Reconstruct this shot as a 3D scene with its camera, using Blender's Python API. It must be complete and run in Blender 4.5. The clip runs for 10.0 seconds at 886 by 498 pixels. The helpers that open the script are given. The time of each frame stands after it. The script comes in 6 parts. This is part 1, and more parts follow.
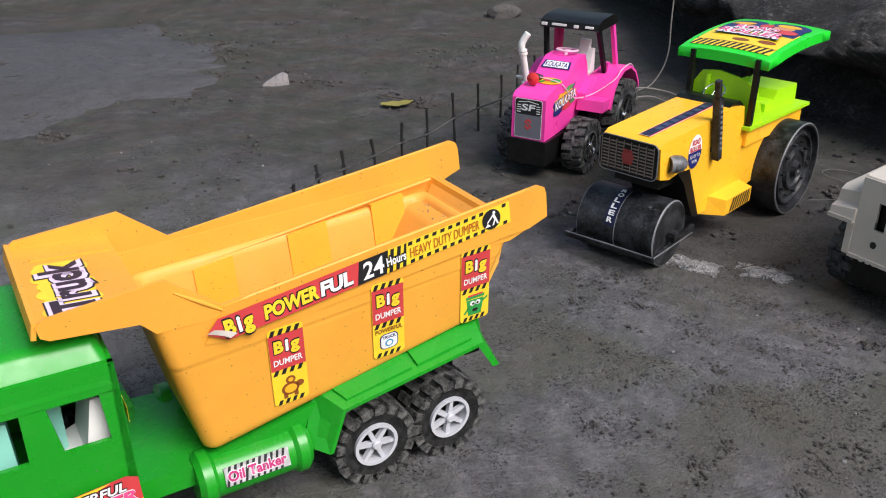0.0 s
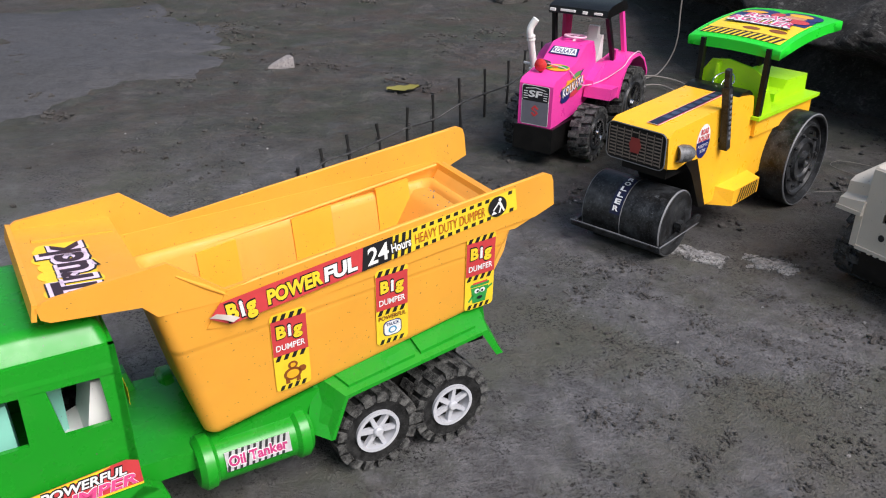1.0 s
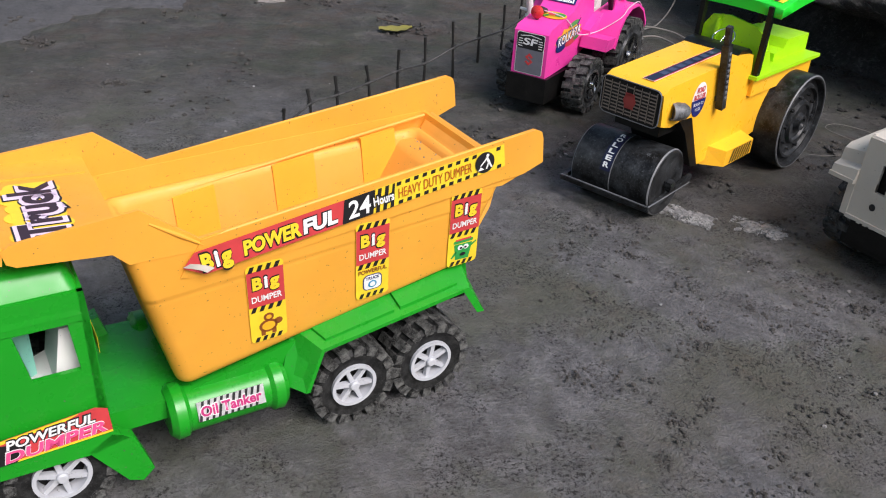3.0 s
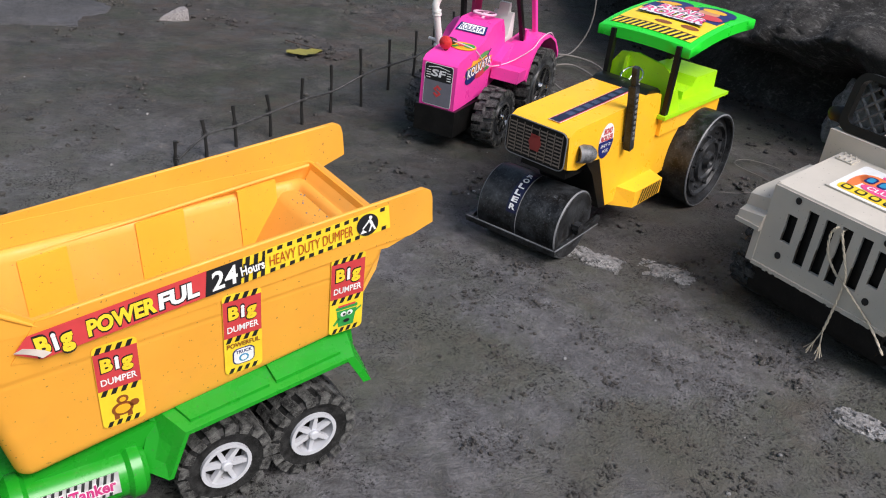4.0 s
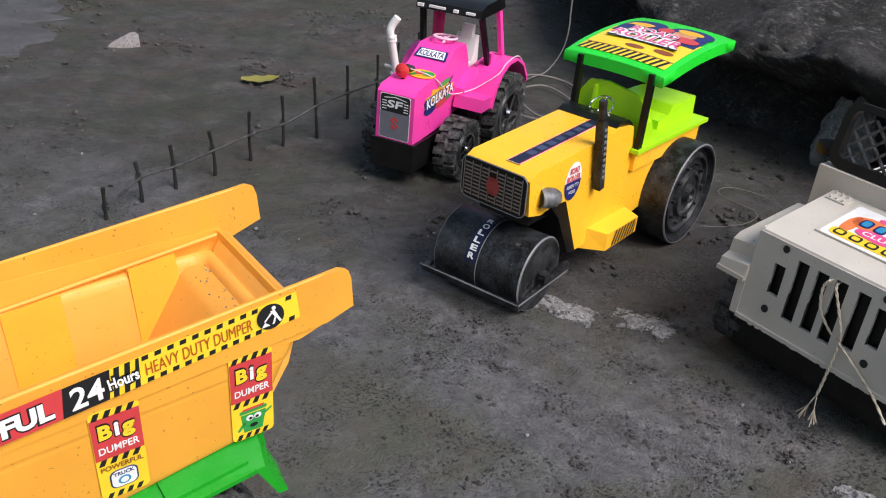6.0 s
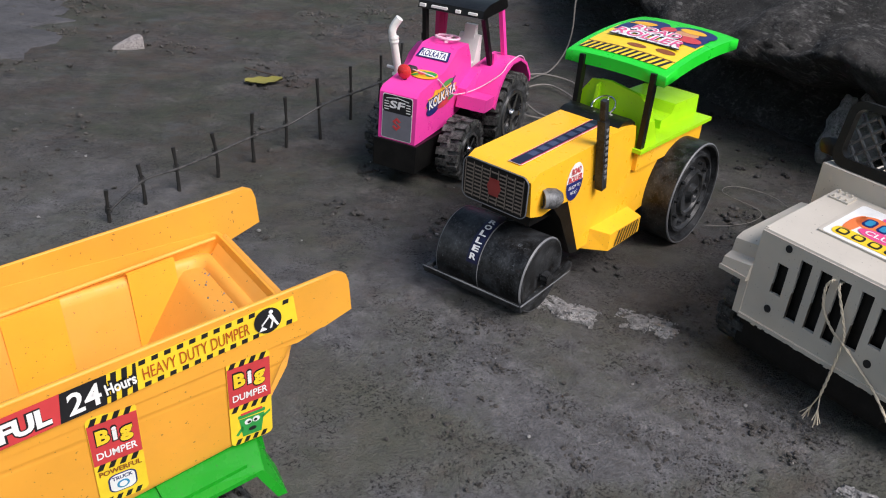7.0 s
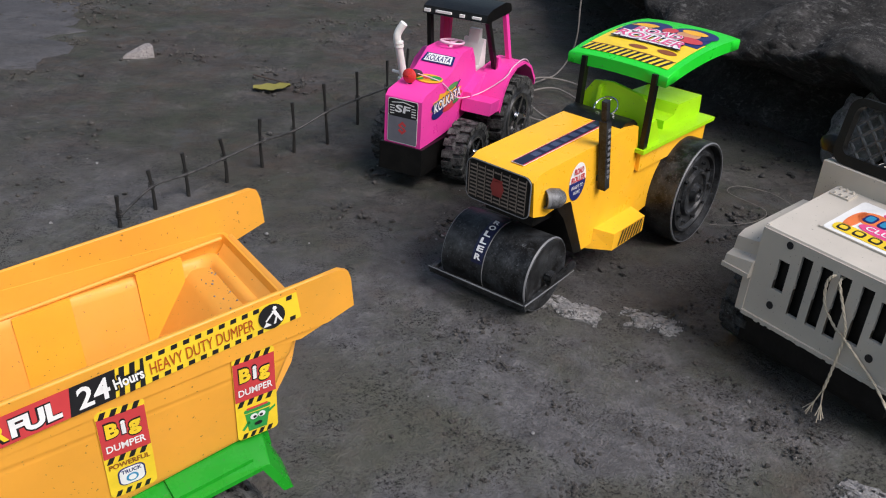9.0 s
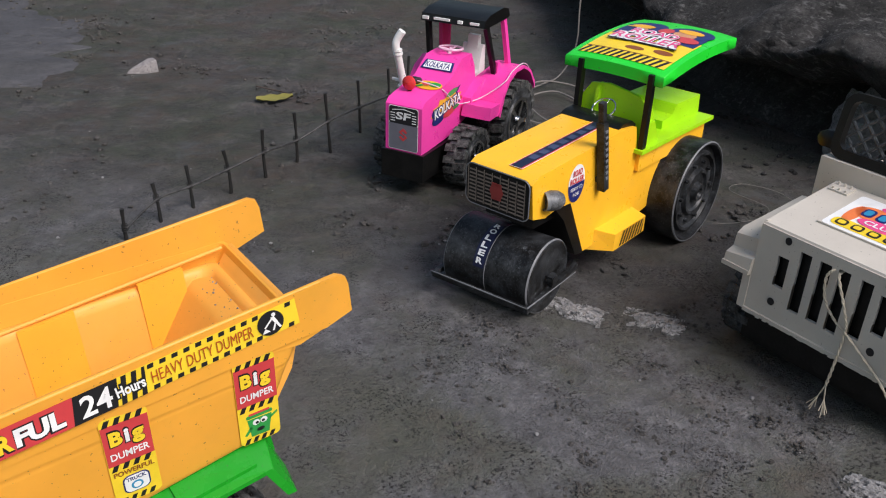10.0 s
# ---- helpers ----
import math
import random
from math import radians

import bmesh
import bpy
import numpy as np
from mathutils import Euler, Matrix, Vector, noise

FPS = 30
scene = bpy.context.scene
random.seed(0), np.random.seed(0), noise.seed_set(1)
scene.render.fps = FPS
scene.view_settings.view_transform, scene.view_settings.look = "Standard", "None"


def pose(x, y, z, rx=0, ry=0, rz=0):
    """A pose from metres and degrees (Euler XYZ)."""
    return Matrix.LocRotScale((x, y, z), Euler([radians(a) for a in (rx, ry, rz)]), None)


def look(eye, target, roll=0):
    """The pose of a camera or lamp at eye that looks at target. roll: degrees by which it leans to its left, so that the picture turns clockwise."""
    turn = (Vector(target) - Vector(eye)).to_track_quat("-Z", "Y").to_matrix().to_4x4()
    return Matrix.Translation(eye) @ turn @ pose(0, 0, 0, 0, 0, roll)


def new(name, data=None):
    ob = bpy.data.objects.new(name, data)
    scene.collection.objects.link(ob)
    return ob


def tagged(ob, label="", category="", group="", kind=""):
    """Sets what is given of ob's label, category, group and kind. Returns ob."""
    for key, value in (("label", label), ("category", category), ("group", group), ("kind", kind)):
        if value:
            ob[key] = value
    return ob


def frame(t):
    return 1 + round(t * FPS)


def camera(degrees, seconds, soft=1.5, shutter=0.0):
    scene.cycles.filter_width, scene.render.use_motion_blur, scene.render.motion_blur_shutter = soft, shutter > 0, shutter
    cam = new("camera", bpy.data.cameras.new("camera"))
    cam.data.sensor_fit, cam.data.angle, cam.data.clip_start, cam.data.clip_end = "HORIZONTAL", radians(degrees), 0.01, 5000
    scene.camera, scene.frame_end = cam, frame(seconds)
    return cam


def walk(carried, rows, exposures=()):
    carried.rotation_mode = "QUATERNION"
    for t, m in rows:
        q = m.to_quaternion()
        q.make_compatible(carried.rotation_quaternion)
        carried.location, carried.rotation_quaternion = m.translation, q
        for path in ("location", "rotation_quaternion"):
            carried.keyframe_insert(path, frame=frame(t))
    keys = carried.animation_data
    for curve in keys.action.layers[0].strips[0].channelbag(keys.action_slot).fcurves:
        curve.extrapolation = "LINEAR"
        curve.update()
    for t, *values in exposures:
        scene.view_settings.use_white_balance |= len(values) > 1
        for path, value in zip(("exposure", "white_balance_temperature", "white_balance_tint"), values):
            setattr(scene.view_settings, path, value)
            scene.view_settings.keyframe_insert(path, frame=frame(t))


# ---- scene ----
cam = camera(55.0, 10.0, soft=1.1)
PATH = [
    (0, (-0.35, -0.65, 0.461), (-0.152, 1.149, -0.391), 0.3),
    (0.5, (-0.355, -0.642, 0.461), (-0.147, 1.14, -0.425), 1.1),
    (1, (-0.351, -0.644, 0.459), (-0.161, 1.141, -0.423), 1.1),
    (1.5, (-0.351, -0.63, 0.462), (-0.156, 1.128, -0.472), 1.4),
    (2, (-0.355, -0.633, 0.458), (-0.166, 1.124, -0.478), 3.0),
    (3.5, (-0.33, -0.608, 0.466), (-0.059, 1.093, -0.551), 5.5),
    (4, (-0.308, -0.568, 0.474), (0.074, 1.14, -0.494), 6.6),
    (4.5, (-0.3, -0.53, 0.48), (0.092, 1.177, -0.486), 6.0),
    (5, (-0.291, -0.505, 0.48), (0.105, 1.225, -0.441), 6.4),
    (5.5, (-0.263, -0.474, 0.474), (0.145, 1.24, -0.474), 5.9),
    (7, (-0.242, -0.471, 0.477), (0.137, 1.245, -0.478), 5.0),
    (7.5, (-0.245, -0.476, 0.477), (0.126, 1.239, -0.483), 5.4),
    (8, (-0.243, -0.479, 0.478), (0.124, 1.24, -0.476), 4.8),
    (8.5, (-0.24, -0.481, 0.478), (0.12, 1.241, -0.474), 4.5),
    (9, (-0.237, -0.484, 0.477), (0.115, 1.244, -0.466), 4.0),
    (9.5, (-0.233, -0.488, 0.478), (0.109, 1.245, -0.459), 3.4),
    (10, (-0.229, -0.492, 0.479), (0.099, 1.247, -0.452), 2.2),
]
walk(cam, [(t, look(eye, target, roll)) for t, eye, target, roll in PATH],
     [(0, 0.8), (5.5, 0.8), (7.0, 0.72), (8.0, 0.65), (9.0, 0.58), (10, 0.58)])

# ---- world and light ----
world = bpy.data.worlds.new("sky")
scene.world = world
world.use_nodes = True
wn = world.node_tree
sky = wn.nodes.new("ShaderNodeTexSky")
sky.sky_type, sky.sun_disc = "NISHITA", False
sky.sun_elevation, sky.sun_rotation = radians(48), radians(143)
sky.air_density, sky.dust_density = 1.5, 3.0
wn.nodes["Background"].inputs["Strength"].default_value = 0.075
wn.links.new(sky.outputs["Color"], wn.nodes["Background"].inputs["Color"])
sun = new("sun", bpy.data.lights.new("sun", "SUN"))
sun.data.energy, sun.data.angle, sun.data.color = 2.5, radians(34), (1.0, 0.955, 0.99)
sun.matrix_world = look((1.1, -1.45, 2.0), (0, 0, 0))


# ---- materials ----
def shader(name, rough=0.5, metal=0.0):
    m = bpy.data.materials.new(name)
    m.use_nodes = True
    b = m.node_tree.nodes["Principled BSDF"]
    b.inputs["Roughness"].default_value, b.inputs["Metallic"].default_value = rough, metal
    return m, m.node_tree, b


def node(tree, kind, **values):
    n = tree.nodes.new(kind)
    for key, v in values.items():
        n.inputs[key.replace("_", " ")].default_value = v
    return n


def noise_at(tree, scale, detail=6.0, rough=0.6):
    co = tree.nodes.new("ShaderNodeTexCoord")
    n = node(tree, "ShaderNodeTexNoise", Scale=scale, Detail=detail, Roughness=rough)
    tree.links.new(co.outputs["Object"], n.inputs["Vector"])
    return n.outputs["Fac"]


def ramp(tree, fac, stops):
    r = tree.nodes.new("ShaderNodeValToRGB")
    el = r.color_ramp.elements
    while len(el) < len(stops):
        el.new(0.5)
    for e, (p, c) in zip(el, stops):
        e.position, e.color = p, (*c, 1) if len(c) == 3 else c
    tree.links.new(fac, r.inputs["Fac"])
    return r.outputs["Color"]


def mixed(tree, fac, a, b):
    m = tree.nodes.new("ShaderNodeMix")
    m.data_type = "RGBA"
    for socket, v in ((m.inputs[0], fac), (m.inputs[6], a), (m.inputs[7], b)):
        if isinstance(v, (int, float)):
            socket.default_value = v
        elif isinstance(v, tuple):
            socket.default_value = (*v, 1)
        else:
            tree.links.new(v, socket)
    return m.outputs[2]


def bumped(tree, b, fac, strength, distance):
    n = node(tree, "ShaderNodeBump", Strength=strength, Distance=distance)
    tree.links.new(fac, n.inputs["Height"])
    tree.links.new(n.outputs["Normal"], b.inputs["Normal"])


def plastic(name, color, rough=0.36, dust=0.25, dust_color=(0.3, 0.27, 0.23), thin=0.0, gloss=0.5):
    """Moulded toy plastic: slight mottling, dust in patches and fine specks, a faint ripple."""
    m, t, b = shader(name, rough)
    b.inputs["Specular IOR Level"].default_value = gloss
    wide = noise_at(t, 14.0, 4.0)
    base = mixed(t, ramp(t, wide, [(0.35, (0, 0, 0)), (0.7, (1, 1, 1))]), tuple(c * 0.93 for c in color), tuple(min(1, c * 1.05) for c in color))
    patch = ramp(t, noise_at(t, 40.0, 8.0, 0.7), [(0.52, (0, 0, 0)), (0.8, (dust, dust, dust))])
    speck = ramp(t, noise_at(t, 420.0, 2.0), [(0.69, (0, 0, 0)), (0.73, (0.75, 0.75, 0.75))])
    dirt = mixed(t, 0.5, patch, speck)
    col = mixed(t, patch, base, dust_color)
    col = mixed(t, speck, col, tuple(c * 0.4 for c in dust_color))
    t.links.new(col, b.inputs["Base Color"])
    r = ramp(t, noise_at(t, 60.0, 5.0), [(0.3, (rough * 0.8,) * 3), (0.75, (min(1, rough * 1.5),) * 3)])
    t.links.new(r, b.inputs["Roughness"])
    bumped(t, b, noise_at(t, 120.0, 3.0), 0.06, 0.001)
    if thin:
        tr = t.nodes.new("ShaderNodeBsdfTranslucent")
        t.links.new(col, tr.inputs["Color"])
        mix = t.nodes.new("ShaderNodeMixShader")
        mix.inputs[0].default_value = thin
        out = t.nodes["Material Output"]
        t.links.new(b.outputs[0], mix.inputs[1])
        t.links.new(tr.outputs[0], mix.inputs[2])
        t.links.new(mix.outputs[0], out.inputs["Surface"])
    return m


def rubbery(name, dark=0.012, dust=0.5, dust_color=(0.16, 0.15, 0.135), scale=55.0, rough=0.6):
    """Black plastic or rubber with grey road dust rubbed into it."""
    m, t, b = shader(name, rough)
    d = ramp(t, noise_at(t, scale, 10.0, 0.72), [(0.42, (0, 0, 0)), (0.75, (dust,) * 3)])
    s = ramp(t, noise_at(t, scale * 9, 3.0), [(0.56, (0, 0, 0)), (0.7, (dust * 0.7,) * 3)])
    col = mixed(t, d, (dark,) * 3, dust_color)
    col = mixed(t, s, col, dust_color)
    t.links.new(col, b.inputs["Base Color"])
    scuff = ramp(t, noise_at(t, scale * 2.6, 12.0, 0.8), [(0.6, (0, 0, 0)), (0.7, (min(1, dust * 1.5),) * 3)])
    col = mixed(t, scuff, col, tuple(c * 1.9 for c in dust_color))
    t.links.new(col, b.inputs["Base Color"])
    b.inputs["Specular IOR Level"].default_value = 0.28
    bumped(t, b, noise_at(t, scale * 4, 6.0), 0.25, 0.001)
    return m


def flat(name, color, rough=0.4):
    m, t, b = shader(name, rough)
    c = mixed(t, ramp(t, noise_at(t, 90.0, 5.0), [(0.4, (0, 0, 0)), (0.75, (1, 1, 1))]), color, tuple(c * 0.86 for c in color))
    t.links.new(c, b.inputs["Base Color"])
    return m


YELLOW = plastic("yellow_plastic", (0.91, 0.43, 0.05), 0.4, 0.1, (0.35, 0.24, 0.1), thin=0.2)
ROLLER_YELLOW = plastic("roller_yellow", (0.95, 0.49, 0.025), 0.3, 0.1)
GREEN = plastic("green_plastic", (0.01, 0.27, 0.014), 0.26, 0.05, gloss=0.4)
LINING = plastic("thick_yellow_plastic", (0.93, 0.435, 0.07), 0.5, 0.1, (0.6, 0.42, 0.2), thin=0.15)
# brighter yellow stands in for light coming through thinner plastic
STRIP = plastic("backlit_thin_yellow", (0.95, 0.5, 0.045), 0.4, 0.05, (0.4, 0.3, 0.1), thin=0.2)
ROOF_GREEN = plastic("roof_green", (0.015, 0.62, 0.03), 0.3, 0.05)
LIME = plastic("lime_plastic", (0.45, 0.83, 0.012), 0.35, 0.05, thin=0.2)
PINK = plastic("pink_plastic", (0.85, 0.055, 0.37), 0.32, 0.06)
PINK_DARK = plastic("raspberry_plastic", (0.55, 0.03, 0.16), 0.4, 0.1)
WHITE = plastic("white_plastic", (0.75, 0.74, 0.72), 0.35, 0.12)
RIM = plastic("dusty_white_rim", (0.46, 0.47, 0.5), 0.4, 0.25)
MINT = plastic("mint_plastic", (0.25, 0.62, 0.5), 0.4, 0.1)
BEIGE = plastic("putty_plastic", (0.53, 0.485, 0.42), 0.45, 0.2, (0.5, 0.46, 0.4))
BLACK = rubbery("black_plastic", 0.004, 0.05, rough=0.38)
BLACK_DUSTY = rubbery("dusty_black_plastic", 0.006, 0.55, (0.1, 0.108, 0.118), 46.0, 0.4)
TYRE = rubbery("tyre_rubber", 0.004, 0.25, (0.14, 0.142, 0.14), 110.0, 0.6)
TREAD = rubbery("dusty_tread_rubber", 0.012, 0.95, (0.2, 0.2, 0.19), 120.0, 0.7)
TYRE_DARK = rubbery("clean_tyre_rubber", 0.008, 0.75, (0.17, 0.178, 0.185), 70.0, 0.5)
CHROME, _t, _b = shader("chrome", 0.16, 1.0)
_b.inputs["Base Color"].default_value = (0.62, 0.62, 0.63, 1)
IRON = rubbery("dark_iron_wire", 0.012, 0.25, (0.07, 0.06, 0.05), 60.0, 0.6)
INK = flat("black_ink", (0.012, 0.012, 0.014))
RED_INK = flat("red_ink", (0.56, 0.05, 0.055))
MAGENTA_INK = flat("magenta_ink", (0.45, 0.02, 0.15))
YELLOW_INK = flat("yellow_ink", (0.85, 0.6, 0.03))
AMBER_INK = flat("amber_ink", (0.85, 0.42, 0.02))
WHITE_INK = flat("white_ink", (0.8, 0.8, 0.79))
NAVY_INK = flat("navy_ink", (0.012, 0.02, 0.13))
GREEN_INK = flat("green_ink", (0.03, 0.3, 0.06))
PINK_INK = flat("pink_ink", (0.75, 0.08, 0.25))
BROWN_INK = flat("brown_ink", (0.25, 0.07, 0.015))
BLUE_INK = flat("blue_ink", (0.03, 0.25, 0.45))
GREY_INK = flat("grey_foil", (0.16, 0.16, 0.19), 0.3)
PEEL = flat("peeled_paper", (0.45, 0.4, 0.35), 0.6)
RED_LENS = plastic("red_lens", (0.6, 0.03, 0.03), 0.25, 0.1)
TWINE = flat("pale_twine", (0.5, 0.44, 0.34), 0.9)
WORN = flat("worn_edge_grey", (0.15, 0.155, 0.165), 0.5)
CORD = flat("grey_cord", (0.18, 0.165, 0.15), 0.8)


# ---- helpers for shapes ----
def part(name, bm, material, parent, label="", smooth=40.0):
    me = bpy.data.meshes.new(name)
    bmesh.ops.recalc_face_normals(bm, faces=bm.faces)
    for f in bm.faces:
        f.smooth = smooth > 0
    if smooth:
        for e in bm.edges:
            if len(e.link_faces) == 2 and e.calc_face_angle(0) > radians(smooth):
                e.smooth = False
    bm.to_mesh(me)
    bm.free()
    me.materials.append(material)
    ob = new(name, me)
    ob.parent = parent
    if label:
        ob["label"] = label
    return ob


def thing(name, m, label, category, group="", kind=""):
    ob = new(name)
    ob.empty_display_size = 0.03
    ob.matrix_basis = m
    return tagged(ob, label, category, group, kind)


def box(bm, x0, x1, y0, y1, z0, z1):
    vs = [bm.verts.new((x, y, z)) for x in (x0, x1) for y in (y0, y1) for z in (z0, z1)]
    for q in ((0, 1, 3, 2), (4, 6, 7, 5), (0, 4, 5, 1), (2, 3, 7, 6), (0, 2, 6, 4), (1, 5, 7, 3)):
        bm.faces.new([vs[i] for i in q])
    return bm


def loft(bm, *rings):
    """A closed solid through rings of points of equal count."""
    rows = [[bm.verts.new(p) for p in r] for r in rings]
    n = len(rows[0])
    bm.faces.new(rows[0])
    bm.faces.new(rows[-1][::-1])
    for a, b in zip(rows, rows[1:]):
        for i in range(n):
            bm.faces.new((a[i], b[i], b[(i + 1) % n], a[(i + 1) % n]))
    return bm


def prism(bm, pts, y0, y1):
    """A solid whose side view is pts, as (x, z), from y0 to y1."""
    return loft(bm, [(x, y0, z) for x, z in pts], [(x, y1, z) for x, z in pts])


def soft(bm, width, segments=2, angle=35.0):
    edges = [e for e in bm.edges if len(e.link_faces) == 2 and e.calc_face_angle(0) > radians(angle)]
    bmesh.ops.bevel(bm, geom=edges, offset=width, segments=segments, profile=0.6, affect="EDGES", clamp_overlap=True)
    return bm


def lathe(bm, profile, centre=(0, 0, 0), segments=40, axis="y", closed=True):
    """A ring about an axis through centre. profile: rows of (radius, place along the axis)."""
    rows = []
    for i in range(segments):
        a = 2 * math.pi * i / segments
        c, s = math.cos(a), math.sin(a)
        row = []
        for r, h in profile:
            p = {"y": (r * c, h, r * s), "x": (h, r * c, r * s), "z": (r * c, r * s, h)}[axis]
            row.append(bm.verts.new((p[0] + centre[0], p[1] + centre[1], p[2] + centre[2])))
        rows.append(row)
    n = len(profile)
    for i in range(segments):
        a, b = rows[i], rows[(i + 1) % segments]
        for j in range(n if closed else n - 1):
            bm.faces.new((a[j], a[(j + 1) % n], b[(j + 1) % n], b[j]))
    return bm


def drum(bm, r, y0, y1, centre=(0, 0, 0), segments=40, axis="y", edge=0.0):
    """A solid cylinder along an axis, with a rounded edge."""
    lathe(bm, [(1e-4, y0), (r - edge, y0), (r, y0 + edge), (r, y1 - edge), (r - edge, y1), (1e-4, y1)], centre, segments, axis, False)
    return bm


def tube(bm, pts, r, sides=8, caps=True):
    """A round bar along a line of points. r: one radius, or one for each point."""
    pts = [Vector(p) for p in pts]
    rs = r if isinstance(r, (list, tuple)) else [r] * len(pts)
    rows, side = [], None
    for i, p in enumerate(pts):
        d = (pts[min(i + 1, len(pts) - 1)] - pts[max(i - 1, 0)]).normalized()
        if side is None:
            side = d.orthogonal().normalized()
        side = (side - d * side.dot(d)).normalized()
        up = d.cross(side)
        rows.append([bm.verts.new(p + rs[i] * (math.cos(2 * math.pi * k / sides) * side + math.sin(2 * math.pi * k / sides) * up)) for k in range(sides)])
    for a, b in zip(rows, rows[1:]):
        for k in range(sides):
            bm.faces.new((a[k], a[(k + 1) % sides], b[(k + 1) % sides], b[k]))
    if caps:
        bm.faces.new(rows[0][::-1])
        bm.faces.new(rows[-1])
    return bm


def curve_points(pts, steps=8):
    """A smooth line through points."""
    pts = [Vector(p) for p in pts]
    out = []
    for i in range(len(pts) - 1):
        a, b, c, d = pts[max(i - 1, 0)], pts[i], pts[i + 1], pts[min(i + 2, len(pts) - 1)]
        for k in range(steps):
            t = k / steps
            out.append(0.5 * (2 * b + (c - a) * t + (2 * a - 5 * b + 4 * c - d) * t * t + (3 * b - a - 3 * c + d) * t ** 3))
    return out + [pts[-1]]


def slab(bm, m, pts, thick=0.0004):
    """A thin sticker: an outline (a, b) on the plane m, proud along its z."""
    loft(bm, [m @ Vector((a, b, 0)) for a, b in pts], [m @ Vector((a, b, thick)) for a, b in pts])
    return bm


def rect(x0, x1, y0, y1):
    return [(x0, y0), (x1, y0), (x1, y1), (x0, y1)]


def rounded(x0, x1, y0, y1, r, n=5):
    out = []
    for cx, cy, a0 in ((x1 - r, y0 + r, -90), (x1 - r, y1 - r, 0), (x0 + r, y1 - r, 90), (x0 + r, y0 + r, 180)):
        out += [(cx + r * math.cos(radians(a0 + 90 * k / n)), cy + r * math.sin(radians(a0 + 90 * k / n))) for k in range(n + 1)]
    return out


def disc(cx, cy, rx, ry=None, n=24):
    ry = rx if ry is None else ry
    return [(cx + rx * math.cos(2 * math.pi * k / n), cy + ry * math.sin(2 * math.pi * k / n)) for k in range(n)]


def decal(name, m, shapes, material, parent, lift=0.0003, label=""):
    """One thin printed layer made of several outlines in one colour."""
    bm = bmesh.new()
    up = m @ Matrix.Translation((0, 0, lift))
    for pts in shapes:
        slab(bm, up, pts, 0.0002)
    return part(name, bm, material, parent, label, smooth=0)


def lettering(text, m, x, y, size, width, material, parent, lift=0.0011, bold=0.0, shear=0.0, spin=0.0):
    """Raised flat letters of the built-in font on the plane m, from (x, y), fitted to a width."""
    cu = bpy.data.curves.new("lettering", "FONT")
    cu.body, cu.size, cu.shear, cu.offset = text, 1.0, shear, bold
    cu.resolution_u = 3
    tmp = new("lettering", cu)
    bpy.context.view_layer.update()
    me = bpy.data.meshes.new_from_object(tmp.evaluated_get(bpy.context.evaluated_depsgraph_get()))
    xs = [v.co.x for v in me.vertices]
    wide = max(xs) - min(xs)
    place = m @ Matrix.Translation((x, y, lift)) @ Matrix.Rotation(radians(spin), 4, "Z") @ Matrix.Diagonal((width / wide, size / 0.7, 1, 1)) @ Matrix.Translation((-min(xs), 0, 0))
    me.transform(place)
    me.materials.append(material)
    bpy.data.objects.remove(tmp)
    ob = new("lettering", me)
    ob.parent = parent
    return ob


def hazard(x0, x1, y0, y1, n, lean):
    """Slanted bars across a strip."""
    w = (x1 - x0) / (2 * n)
    return [[(x0 + 2 * k * w, y0), (x0 + (2 * k + 1) * w, y0), (min(x0 + (2 * k + 1) * w + lean, x1), y1), (min(x0 + 2 * k * w + lean, x1), y1)] for k in range(n)]


def side_plane(x, z, y, tilt=0.0, back=0.0):
    """A plane facing -y at (x, y, z): its a runs along +x, its b up. tilt: degrees by which a climbs; back: by which the top leans to +y."""
    return Matrix.Translation((x, y, z)) @ Matrix.Rotation(radians(90 - back), 4, "X") @ Matrix.Rotation(radians(tilt), 4, "Z")


def top_plane(x, y, z, spin=0.0, pitch=0.0):
    """A plane facing up; pitch: degrees by which it climbs along +x."""
    return Matrix.Translation((x, y, z)) @ Matrix.Rotation(radians(-pitch), 4, "Y") @ Matrix.Rotation(radians(spin), 4, "Z")


